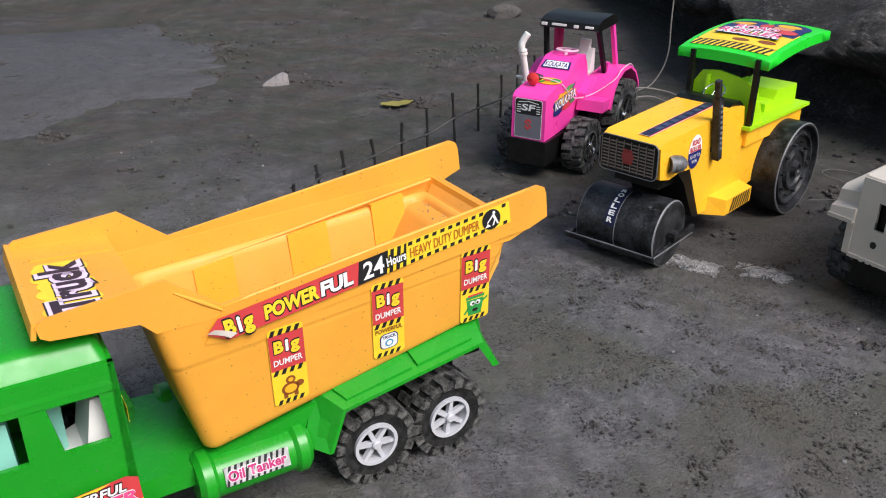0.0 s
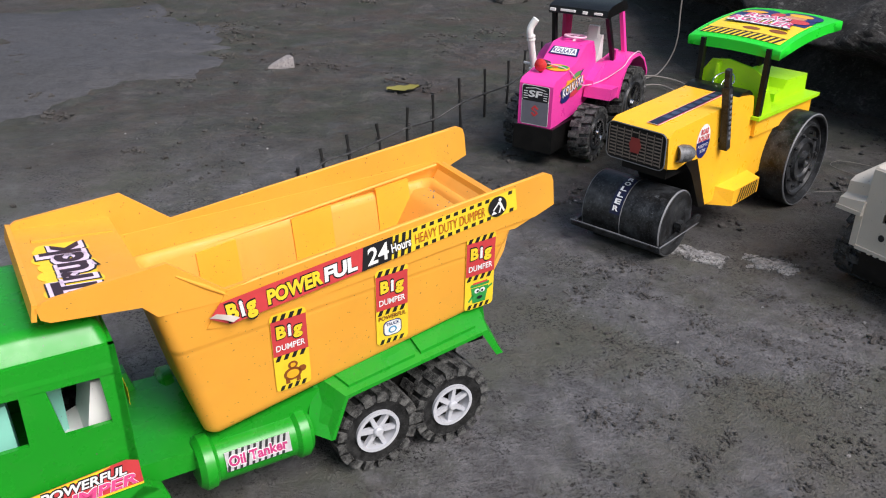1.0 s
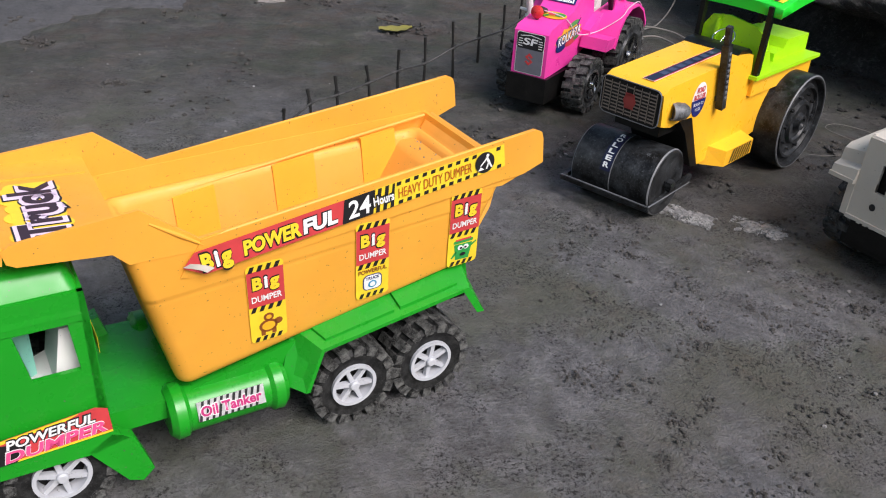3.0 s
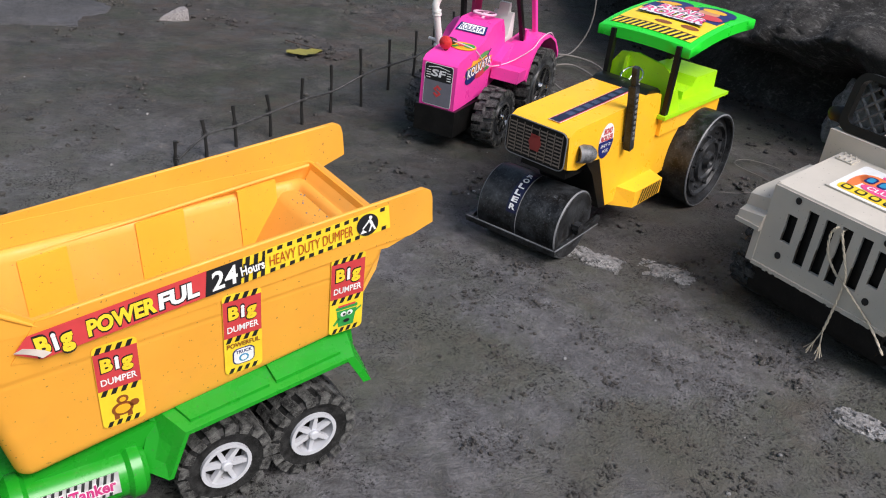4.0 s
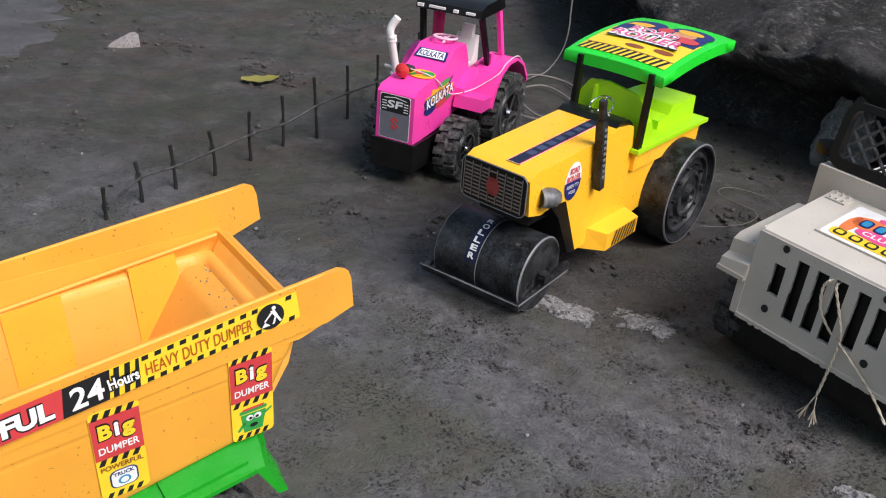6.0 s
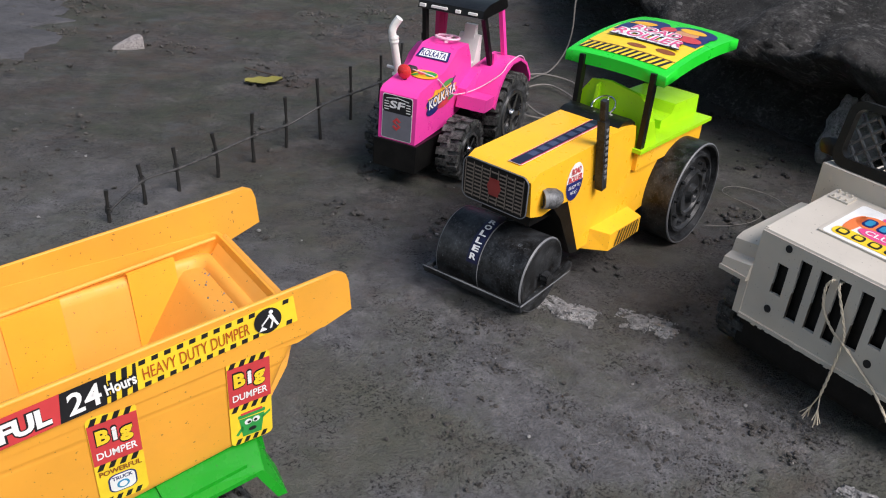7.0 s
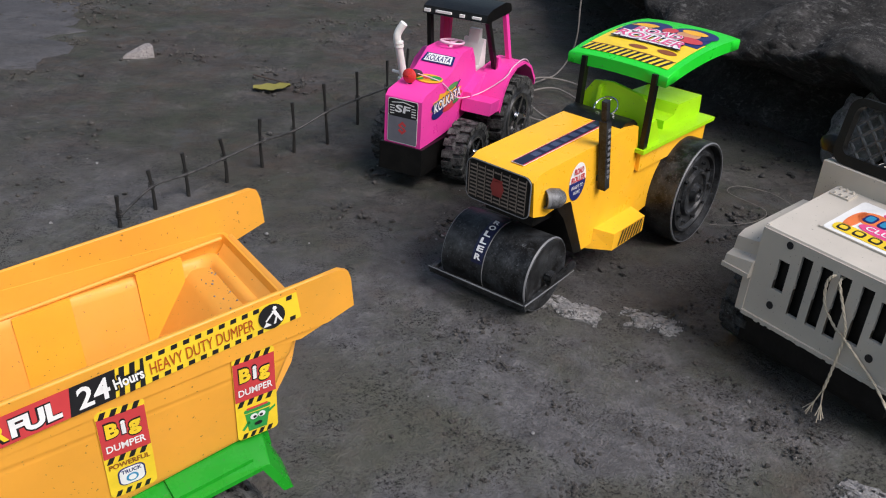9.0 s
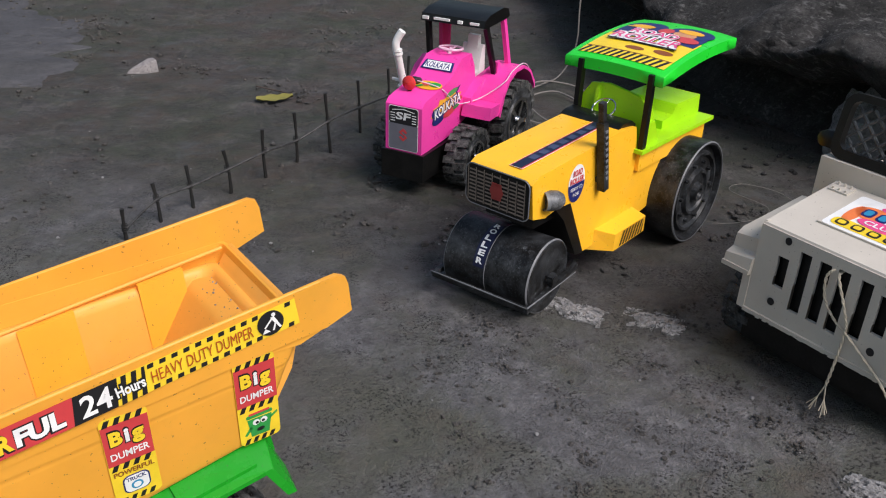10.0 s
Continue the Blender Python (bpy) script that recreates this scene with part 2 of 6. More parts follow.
def tyre_wheel(parent, centre, r, width, rim_r, rim_mat, tyre_mat, lugs=18, spokes=6, lug=0.004, near=True, turn=0.0, tread_mat=None):
    """A wheel at centre (middle of its outer face) with blocky lugs, rim and spokes. It reaches to +y from its outer face."""
    tread_mat = tread_mat or tyre_mat
    wheel = new("wheel")
    wheel.parent = parent
    wheel.location = centre
    wheel.rotation_euler = (0, radians(turn), 0)
    s = 1 if near else -1
    bm = bmesh.new()
    ri = rim_r
    lathe(bm, [(ri, 0.002 * s), (r - lug - 0.004, 0.0), (r - lug, 0.003 * s), (r - lug, (width - 0.003) * s), (r - lug - 0.004, width * s), (ri, (width - 0.002) * s)], segments=48)
    part("tyre", bm, tyre_mat, wheel, smooth=30)
    bm = bmesh.new()
    for k in range(lugs):
        for row in (0, 1):
            a0 = 2 * math.pi * (k + 0.5 * row) / lugs
            da = 2 * math.pi / lugs * 0.7
            y0, y1 = ((-0.0008, 0.54 * width) if row == 0 else (0.46 * width, width + 0.0008))
            lean = 0.25 * da
            pts = []
            for rr in (r - lug - 0.005, r):
                for aa, yy in ((a0, y0), (a0 + da, y0), (a0 + da + lean, y1), (a0 + lean, y1)):
                    k2 = 1 if rr < r else 0.9
                    mid = a0 + da / 2
                    aa = mid + (aa - mid) * k2
                    pts.append((rr * math.cos(aa), yy * s, rr * math.sin(aa)))
            loft(bm, pts[:4], pts[4:])
    part("tread", bm, tread_mat, wheel, "dusty tread lugs", smooth=30)
    bm = bmesh.new()
    lathe(bm, [(rim_r + 0.0005, -0.0008 * s), (rim_r + 0.0005, 0.012 * s), (rim_r * 0.85, 0.012 * s), (rim_r * 0.87, -0.0008 * s)], segments=40)
    for k in range(spokes):
        a = 2 * math.pi * k / spokes
        d, e = Vector((math.cos(a), 0, math.sin(a))), Vector((-math.sin(a), 0, math.cos(a)))
        w0, w1 = rim_r * 0.115, rim_r * 0.085
        face = [d * rim_r * 0.1 + e * w0, d * rim_r * 0.87 + e * w1, d * rim_r * 0.87 - e * w1, d * rim_r * 0.1 - e * w0]
        loft(bm, [p + Vector((0, 0.0008 * s, 0)) for p in face], [p + Vector((0, 0.005 * s, 0)) for p in face])
    drum(bm, rim_r * 0.22, *sorted((-0.0025 * s, 0.006 * s)), segments=20, edge=0.001)
    part("rim", bm, rim_mat, wheel)
    bm = bmesh.new()
    drum(bm, rim_r, *sorted((0.010 * s, (width - 0.004) * s)), segments=32)
    part("hub", bm, BLACK, wheel)
    return wheel


# ---- ground ----
def earth(name, tones, rough=0.85, wet=0.25, fine=1.0, near=None):
    m, t, b = shader(name, rough)
    wide = noise_at(t, 1.7, 6.0, 0.6)
    mid = noise_at(t, 16.0, 12.0, 0.78)
    grit = noise_at(t, 95.0, 8.0, 0.75)
    col = ramp(t, mid, [(0.28, tones[0]), (0.5, tones[1]), (0.72, tones[2])])
    moss = ramp(t, wide, [(0.5, (0, 0, 0)), (0.66, (0.55, 0.55, 0.55))])
    col = mixed(t, moss, col, tones[3])
    dark = ramp(t, grit, [(0.34, (0.8, 0.8, 0.8)), (0.5, (0, 0, 0))])
    col = mixed(t, dark, col, tuple(c * 0.45 for c in tones[0]))
    pale = ramp(t, noise_at(t, 210.0, 4.0, 0.6), [(0.6, (0, 0, 0)), (0.74, (0.5, 0.5, 0.5))])
    col = mixed(t, pale, col, tuple(min(1, c * 2.2) for c in tones[2]))
    # dark colour specks stand in for the shade inside tiny pits
    zone = ramp(t, noise_at(t, 15.0, 8.0, 0.72), [(0.45, (0, 0, 0)), (0.58, (1, 1, 1))])
    holes = ramp(t, noise_at(t, 300.0, 6.0, 0.8), [(0.52, (0, 0, 0)), (0.56, (1.0, 1.0, 1.0))])
    both = t.nodes.new("ShaderNodeMix")
    both.data_type, both.blend_type = "RGBA", "MULTIPLY"
    both.inputs[0].default_value = 1.0
    t.links.new(zone, both.inputs[6])
    t.links.new(holes, both.inputs[7])
    if near:
        # paler clay near, darker soil far: the yard's light falloff in the colour
        co = t.nodes.new("ShaderNodeTexCoord")
        split = t.nodes.new("ShaderNodeSeparateXYZ")
        t.links.new(co.outputs["Object"], split.inputs[0])
        edge = t.nodes.new("ShaderNodeMath")
        edge.operation = "MULTIPLY_ADD"
        edge.inputs[1].default_value = 0.9
        t.links.new(noise_at(t, 2.6, 8.0, 0.65), edge.inputs[0])
        # slants the change so ground by the car and bank takes their shade
        slant = t.nodes.new("ShaderNodeMath")
        slant.operation = "MULTIPLY_ADD"
        slant.inputs[1].default_value = 0.4
        t.links.new(split.outputs["X"], slant.inputs[0])
        t.links.new(split.outputs["Y"], slant.inputs[2])
        t.links.new(slant.outputs[0], edge.inputs[2])
        lit_clay = ramp(t, noise_at(t, 26.0, 14.0, 0.82), [(0.32, near[0]), (0.5, near[1]), (0.68, near[2])])
        lit_clay = mixed(t, ramp(t, noise_at(t, 5.0, 8.0, 0.7), [(0.46, (0, 0, 0)), (0.6, (0.8, 0.8, 0.8))]), lit_clay, near[3])
        lit_clay = mixed(t, ramp(t, noise_at(t, 3.1, 9.0, 0.7), [(0.5, (0, 0, 0)), (0.64, (0.7, 0.7, 0.7))]), lit_clay, near[4])
        col = mixed(t, ramp(t, edge.outputs[0], [(0.5, (1, 1, 1)), (1.05, (0, 0, 0))]), col, lit_clay)
        # thin moss and rusty earth in patches
        col = mixed(t, ramp(t, noise_at(t, 6.3, 10.0, 0.72), [(0.5, (0, 0, 0)), (0.64, (0.62, 0.62, 0.62))]), col, near[5])
        col = mixed(t, ramp(t, noise_at(t, 8.9, 9.0, 0.7), [(0.54, (0, 0, 0)), (0.68, (0.6, 0.6, 0.6))]), col, near[6])
        # mossy and rusty patches at the back, darkened for the dimmer light there
        back = ramp(t, edge.outputs[0], [(0.75, (0, 0, 0)), (1.0, (1, 1, 1))])
        for scale, low, high, tone in ((4.3, 0.44, 0.6, near[7]), (5.6, 0.47, 0.6, near[8]), (11.0, 0.53, 0.66, near[9])):
            here = t.nodes.new("ShaderNodeMix")
            here.data_type, here.blend_type = "RGBA", "MULTIPLY"
            here.inputs[0].default_value = 1.0
            t.links.new(ramp(t, noise_at(t, scale, 11.0, 0.74), [(low, (0, 0, 0)), (high, (0.72, 0.72, 0.72))]), here.inputs[6])
            t.links.new(back, here.inputs[7])
            col = mixed(t, here.outputs[2], col, tone)
    col = mixed(t, both.outputs[2], col, tuple(c * 0.35 for c in tones[0]))
    t.links.new(col, b.inputs["Base Color"])
    t.links.new(ramp(t, noise_at(t, 4.0, 5.0), [(0.35, (rough - wet,) * 3), (0.65, (rough,) * 3)]), b.inputs["Roughness"])
    add = t.nodes.new("ShaderNodeMath")
    add.operation = "MULTIPLY_ADD"
    add.inputs[1].default_value = 0.6
    t.links.new(noise_at(t, 420.0, 5.0, 0.7), add.inputs[0])
    t.links.new(grit, add.inputs[2])
    bumped(t, b, add.outputs[0], min(1.0, 0.95 * fine), 0.0065)
    return m


SOIL = earth("packed_soil", [(0.02, 0.017, 0.015), (0.066, 0.059, 0.055), (0.15, 0.138, 0.13), (0.046, 0.045, 0.032)], near=[(0.046, 0.044, 0.043), (0.132, 0.128, 0.132), (0.265, 0.26, 0.265), (0.084, 0.09, 0.064), (0.138, 0.118, 0.108), (0.07, 0.078, 0.05), (0.112, 0.088, 0.07), (0.034, 0.043, 0.022), (0.064, 0.041, 0.031), (0.075, 0.08, 0.08)])
CEMENT = earth("cement_skin", [(0.045, 0.043, 0.045), (0.068, 0.066, 0.07), (0.092, 0.09, 0.094), (0.05, 0.047, 0.042)], 0.8, 0.1, 0.5)
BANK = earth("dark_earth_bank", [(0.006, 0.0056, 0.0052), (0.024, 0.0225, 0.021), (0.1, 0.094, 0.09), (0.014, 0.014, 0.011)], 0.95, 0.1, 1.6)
MORTAR = earth("dried_mortar", [(0.2, 0.195, 0.19), (0.36, 0.35, 0.345), (0.55, 0.54, 0.53), (0.24, 0.23, 0.22)], 0.9, 0.1, 1.2)
STONE = earth("pale_stone", [(0.2, 0.18, 0.175), (0.235, 0.215, 0.21), (0.28, 0.26, 0.255), (0.21, 0.19, 0.18)], 0.85, 0.1, 0.3)


def brushed(material, along, across, pale, scale=210.0):
    """Long pale scratch marks that run one way over an earth material."""
    t = material.node_tree
    b = t.nodes["Principled BSDF"]
    co = t.nodes.new("ShaderNodeTexCoord")
    join = t.nodes.new("ShaderNodeCombineXYZ")
    d = Vector(along).normalized()
    e = (Vector(across) - d * Vector(across).dot(d)).normalized()
    for socket, v in (("X", d * 9.0), ("Y", e * scale), ("Z", d.cross(e) * scale)):
        dot = t.nodes.new("ShaderNodeVectorMath")
        dot.operation = "DOT_PRODUCT"
        t.links.new(co.outputs["Object"], dot.inputs[0])
        dot.inputs[1].default_value = v
        t.links.new(dot.outputs["Value"], join.inputs[socket])
    lines = node(t, "ShaderNodeTexNoise", Scale=1.0, Detail=3.0, Roughness=0.6)
    t.links.new(join.outputs[0], lines.inputs["Vector"])
    mark = ramp(t, lines.outputs["Fac"], [(0.55, (0, 0, 0)), (0.7, (0.75, 0.75, 0.75))])
    where = ramp(t, noise_at(t, 5.0, 4.0, 0.6), [(0.42, (0, 0, 0)), (0.6, (1, 1, 1))])
    both = t.nodes.new("ShaderNodeMix")
    both.data_type, both.blend_type = "RGBA", "MULTIPLY"
    both.inputs[0].default_value = 1.0
    t.links.new(mark, both.inputs[6])
    t.links.new(where, both.inputs[7])
    old = b.inputs["Base Color"].links[0].from_socket
    t.links.new(mixed(t, both.outputs[2], old, pale), b.inputs["Base Color"])
    return material


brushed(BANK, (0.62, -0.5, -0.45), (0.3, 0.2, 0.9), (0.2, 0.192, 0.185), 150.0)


def stretch(fine_from, fine_to, step, far):
    """Coordinates that are fine in the middle and widen out to far."""
    mid = list(np.arange(fine_from, fine_to, step))
    out, d = [], step
    x = fine_to
    while x < far:
        out.append(x)
        d *= 1.3
        x += d
    lo, d, x = [], step, fine_from
    while x > -far:
        d *= 1.3
        x -= d
        lo.append(x)
    return np.array(lo[::-1] + mid + out + [far])


def waves(x, y, seed, count, low, high):
    """Smooth uneven heights of about unit size, from many crossing waves."""
    rng = np.random.default_rng(seed)
    h = np.zeros_like(x)
    for _ in range(count):
        k = np.exp(rng.uniform(np.log(low), np.log(high)))
        a, p = rng.uniform(0, 2 * np.pi, 2)
        h += np.sin(k * (x * np.cos(a) + y * np.sin(a)) + p + 0.8 * np.sin(0.6 * k * (y * np.cos(a) - x * np.sin(a)) + 2 * p)) * (low / k) ** 0.5
    return h / np.sqrt(count)


def ground_height(x, y):
    far = np.clip((np.hypot(x, y - 0.4) - 0.9) / 2.0, 0, 1)
    h = 0.0014 * waves(x, y, 3, 30, 70.0, 420.0) + 0.0009 * waves(x, y, 5, 14, 14.0, 50.0)
    h += far * (0.012 * waves(x, y, 7, 12, 2.0, 9.0))
    pock = waves(x, y, 11, 20, 90.0, 330.0)
    zone = np.clip(waves(x, y, 13, 8, 5.0, 16.0), 0, 1)
    return h - 0.0055 * zone * np.clip(pock - 0.25, 0, 1)


xs, ys = stretch(-1.3, 0.9, 0.005, 900.0), stretch(-0.35, 1.7, 0.005, 900.0)
gx, gy = np.meshgrid(xs, ys)
gz = np.where(np.hypot(gx, gy) < 30, ground_height(gx, gy), 0)
nx, ny = len(xs), len(ys)
idx = np.arange(nx * ny).reshape(ny, nx)
quads = np.stack([idx[:-1, :-1], idx[:-1, 1:], idx[1:, 1:], idx[1:, :-1]], -1).reshape(-1, 4)
me = bpy.data.meshes.new("ground")
me.from_pydata(np.stack([gx, gy, gz], -1).reshape(-1, 3).tolist(), [], quads.tolist())
me.polygons.foreach_set("use_smooth", [True] * len(me.polygons))
me.materials.append(SOIL)
tagged(new("ground", me), "dark grey-brown packed damp soil yard with fine grit", "ground", kind="structure")


# past y 2.35 the bank is unseen, added to block sky light
FOOT = [(1.5, -1.2), (0.95, -0.3), (0.82, 0.12), (0.7, 0.45), (0.555, 0.66), (0.475, 0.9), (0.455, 1.25), (0.52, 1.7), (0.5, 2.35), (0.1, 2.62), (-0.7, 2.75), (-1.8, 2.8), (-3.6, 2.6), (-6.0, 1.6)]
base = curve_points([(x, y, 0) for x, y in FOOT], 40)
profile = [(0.06, -0.03), (0.11, 0.02), (0.15, 0.05), (0.15, 0.08), (0.09, 0.105), (0.0, 0.124), (-0.045, 0.142), (-0.05, 0.16), (0.015, 0.2), (0.1, 0.25), (0.19, 0.33), (0.3, 0.42), (0.45, 0.52), (0.8, 0.62), (2.0, 0.7), (4.0, 0.76)]
prof = curve_points([(d, 0, z) for d, z in profile], 7)
rows = []
for i, p in enumerate(base):
    t = (base[min(i + 1, len(base) - 1)] - base[max(i - 1, 0)]).normalized()
    out = Vector((t.y, -t.x, 0))
    row = []
    for q in prof:
        v = p + out * q.x + Vector((0, 0, q.z))
        k = min(1, max(0.0, q.z) / 0.08 + 0.3)
        v += out * 0.032 * k * noise.fractal(v * 5, 0.75, 2.1, 6) + out * 0.007 * k * noise.noise(v * 33)
        v.z += 0.035 * k * noise.noise(v * 9 + Vector((7, 3, 1))) if q.z > 0.03 else 0
        row.append(v)
    rows.append(row)
bm = bmesh.new()
grid = [[bm.verts.new(v) for v in row] for row in rows]
for a, b in zip(grid, grid[1:]):
    for j in range(len(prof) - 1):
        bm.faces.new((a[j], b[j], b[j + 1], a[j + 1]))
tagged(part("wall_earth", bm, BANK, None, smooth=60), "dark crumbling undercut earth bank, run on unseen as a sky block", "earth bank", kind="structure")


def lump(bm, at, size, seed, flatten=0.7, rough=0.35, cuts=2):
    """One rough stone or clod."""
    start = len(bm.verts)
    made = bmesh.ops.create_icosphere(bm, subdivisions=cuts, radius=1.0)["verts"]
    off = Vector((seed * 3.1, seed * 1.7, seed * 0.9))
    for v in made:
        n = 1 + rough * noise.fractal(v.co * 1.3 + off, 0.8, 2.0, 4)
        v.co = Vector((v.co.x * size[0] * n, v.co.y * size[1] * n, max(v.co.z, -0.55) * size[2] * n)) + Vector(at)
    return bm


bm = bmesh.new()
lump(bm, (0, 0, 0.07), (0.042, 0.04, 0.073), 4, rough=0.45, cuts=4)
rock = part("boulder", bm, earth("grey_rock", [(0.12, 0.12, 0.118), (0.26, 0.26, 0.255), (0.45, 0.445, 0.44), (0.2, 0.2, 0.19)], 0.9, 0.1, 1.3), None)
rock.location = (0.638, 0.64, -0.035)
tagged(rock, "rough grey upright rock in the dark bank", "rock")


# ---- toy dump truck ----
truck = thing("dump_truck", pose(-0.342, -0.106, 0, 0, 0, 25.5), "green toy dump truck with a bright yellow tipper bed and stickers", "toy truck")
WT = 0.13  # width over the bed


def bed_y(z, thick, far):
    """The y of the bed's side at a height: it leans in towards the bottom."""
    y = 0.011 * max(0.0, (0.188 - z) / 0.125) + thick
    return WT - y if far else y


def bed_side(bm, far):
    """The upper side: hood cheek, rim and the band under it."""
    pts = [(0.1545, 0.2165), (0.1525, 0.222), (0.147, 0.2243), (-0.108, 0.1915), (-0.142, 0.2185), (-0.213, 0.2115), (-0.218, 0.208), (-0.2165, 0.2), (-0.2115, 0.197), (-0.16, 0.1925), (-0.151, 0.183), (0.122, 0.183), (0.14, 0.190), (0.157, 0.197)]
    loft(bm, [(x, bed_y(z, 0, far), z) for x, z in pts], [(x, bed_y(z, 0.0028, far), z) for x, z in pts])
    lip = [(-0.122, 0.165, 0.2), (-0.107, 0.1905, 0.6), (0.147, 0.2246, 1), (0.1527, 0.2222, 1), (0.1547, 0.2167, 1), (0.157, 0.197, 1), (0.139, 0.190, 1), (0.121, 0.1885, 1), (-0.098, 0.1605, 0.0)]

    def side(y):
        return WT - y if far else y
    loft(bm, [(x, side(bed_y(z, 0, False) * (1 - k) - 0.0013 * k), z) for x, z, k in lip], [(x, side(bed_y(z, 0, False) + 0.001), z) for x, z, k in lip])
    tube(bm, [(-0.1375, side(0.0004), 0.2085), (-0.12, side(0.0003), 0.1965), (-0.106, side(0.0002), 0.1865)], [0.0008, 0.0017, 0.0008], 10)
    # rolled edge along the top
    tube(bm, [(-0.106, side(0.0009), 0.1895), (-0.09, side(0.0009), 0.1924), (0.02, side(0.0009), 0.2069), (0.135, side(0.0009), 0.222), (0.147, side(0.0009), 0.2225)], [0.0006, 0.0017, 0.0018, 0.0017, 0.0006], 10)


def bed_ring(s, inset, radius, lift=0.0):
    """A rounded ring round the tub: s 0 at the floor, 1 at the rim; it slopes up to the tail."""
    x0, z0 = -0.1275 - 0.026 * s, 0.0695 + 0.1165 * s
    x1, z1 = 0.098 + 0.029 * s, 0.118 + 0.079 * s
    out = []
    for cx, cy, a0 in ((1, 0, -90), (1, 1, 0), (0, 1, 90), (0, 0, 180)):
        for k in range(-1, 8):
            a = radians(a0 + 15 * min(6, max(0, k)))
            run = -0.004 if k < 0 else 0.004 if k > 6 else 0.0
            x = (x1 - inset - radius if cx else x0 + inset + radius) + radius * math.cos(a) - run * math.sin(a)
            z = z0 + (z1 - z0) * (x - x0) / (x1 - x0) + lift
            y = bed_y(z, 0.0003 + inset + radius, cy) + radius * math.sin(a) + run * math.cos(a)
            out.append((x, y, z))
    return out


def shell(bm, rings):
    rows = [[bm.verts.new(p) for p in r] for r in rings]
    n = len(rows[0])
    for a, b in zip(rows, rows[1:]):
        for i in range(n):
            bm.faces.new((a[i], b[i], b[(i + 1) % n], a[(i + 1) % n]))
    bm.faces.new(rows[0][::-1])
    bm.faces.new(rows[-1])


for far in (False, True):
    bm = bmesh.new()
    bed_side(bm, far)
    soft(bm, 0.0016, 3)
    part("side_panel", bm, YELLOW, truck, smooth=50)
bm = bmesh.new()
for (x0, z0), (x1, z1), th in (((-0.155, 0.1985), (-0.1495, 0.172), 0.003), ((-0.2165, 0.2025), (-0.152, 0.1985), 0.0035), ((-0.2185, 0.199), (-0.2165, 0.2098), 0.003)):
    d = Vector((x1 - x0, 0, z1 - z0)).normalized()
    n = Vector((-d.z, 0, d.x)) * th
    q = [Vector((x0, 0, z0)), Vector((x1, 0, z1)), Vector((x1, 0, z1)) + n, Vector((x0, 0, z0)) + n]
    gap = 0.01 if z1 < 0.18 else 0.001
    loft(bm, [(p.x, bed_y(p.z, gap, False), p.z) for p in q], [(p.x, bed_y(p.z, gap, True), p.z) for p in q])
soft(bm, 0.0016, 3)
part("hood_plate", bm, YELLOW, truck, "yellow cab hood plate", smooth=50)
bm = bmesh.new()
shell(bm, [bed_ring(0.0, 0.009, 0.006), bed_ring(0.004, 0.005, 0.007), bed_ring(0.015, 0.002, 0.009), bed_ring(0.04, 0.0004, 0.01), bed_ring(0.07, 0.0, 0.011), bed_ring(0.1, 0.0, 0.011), bed_ring(0.64, 0.0, 0.01), bed_ring(0.66, 0.0, 0.01), bed_ring(0.675, 0.0003, 0.01), bed_ring(0.69, -0.0003, 0.009), bed_ring(0.71, -0.0002, 0.009), bed_ring(0.97, 0, 0.007), bed_ring(1.0, 0, 0.007),
           bed_ring(1.005, 0.0015, 0.006), bed_ring(1.0, 0.003, 0.005), bed_ring(0.5, 0.003, 0.008), bed_ring(0.06, 0.003, 0.009)])
part("tipper_bed", bm, YELLOW, truck, "bright yellow plastic tipper bed with a cab hood", smooth=50)

# thick lower lining with a ledge, thin strips coloured bright for light through them, and a shelf at the tail
bm = bmesh.new()
shell(bm, [bed_ring(0.1, 0.0032, 0.008), bed_ring(0.78, 0.0032, 0.006), bed_ring(0.82, 0.0032, 0.006, 0.001), bed_ring(0.835, 0.006, 0.006, 0.002), bed_ring(0.835, 0.009, 0.007, 0.002), bed_ring(0.82, 0.0112, 0.009, 0.001), bed_ring(0.78, 0.012, 0.01), bed_ring(0.45, 0.0125, 0.011), bed_ring(0.15, 0.013, 0.012)])
prism(bm, [(0.06, 0.122), (0.092, 0.173), (0.097, 0.178), (0.112, 0.1805), (0.119, 0.187), (0.1255, 0.1975), (0.1285, 0.1985), (0.12, 0.16), (0.1, 0.124)], 0.011, WT - 0.011)
for far in (False, True):
    line = [(-0.143, 0.1605), (-0.1, 0.1665), (0.0, 0.18), (0.121, 0.197)]
    tube(bm, [(x, bed_y(z, 0.0105, far), z - 0.0005) for x, z in line], 0.0014, 8)
part("bed_lining", bm, LINING, truck, "thicker orange-yellow lower lining of the bed", smooth=50)
for x0, x1 in ((-0.096, -0.064), (-0.017, 0.018), (0.06, 0.091)):
    for far in (False, True):
        bm = bmesh.new()
        pts = [(x0 + 0.004, 0.082 + 0.2 * (x0 + 0.1)), (x1 + 0.004, 0.09 + 0.2 * (x0 + 0.1)), (x1, 0.1775 + 0.137 * x1), (x0, 0.1775 + 0.137 * x0)]
        loft(bm, [(x, bed_y(z, 0.0105, far), z) for x, z in pts], [(x, bed_y(z, 0.0136, far), z) for x, z in pts])
        soft(bm, 0.001)
        part("bed_strip", bm, STRIP, truck)
rng = random.Random(3)
bm = bmesh.new()
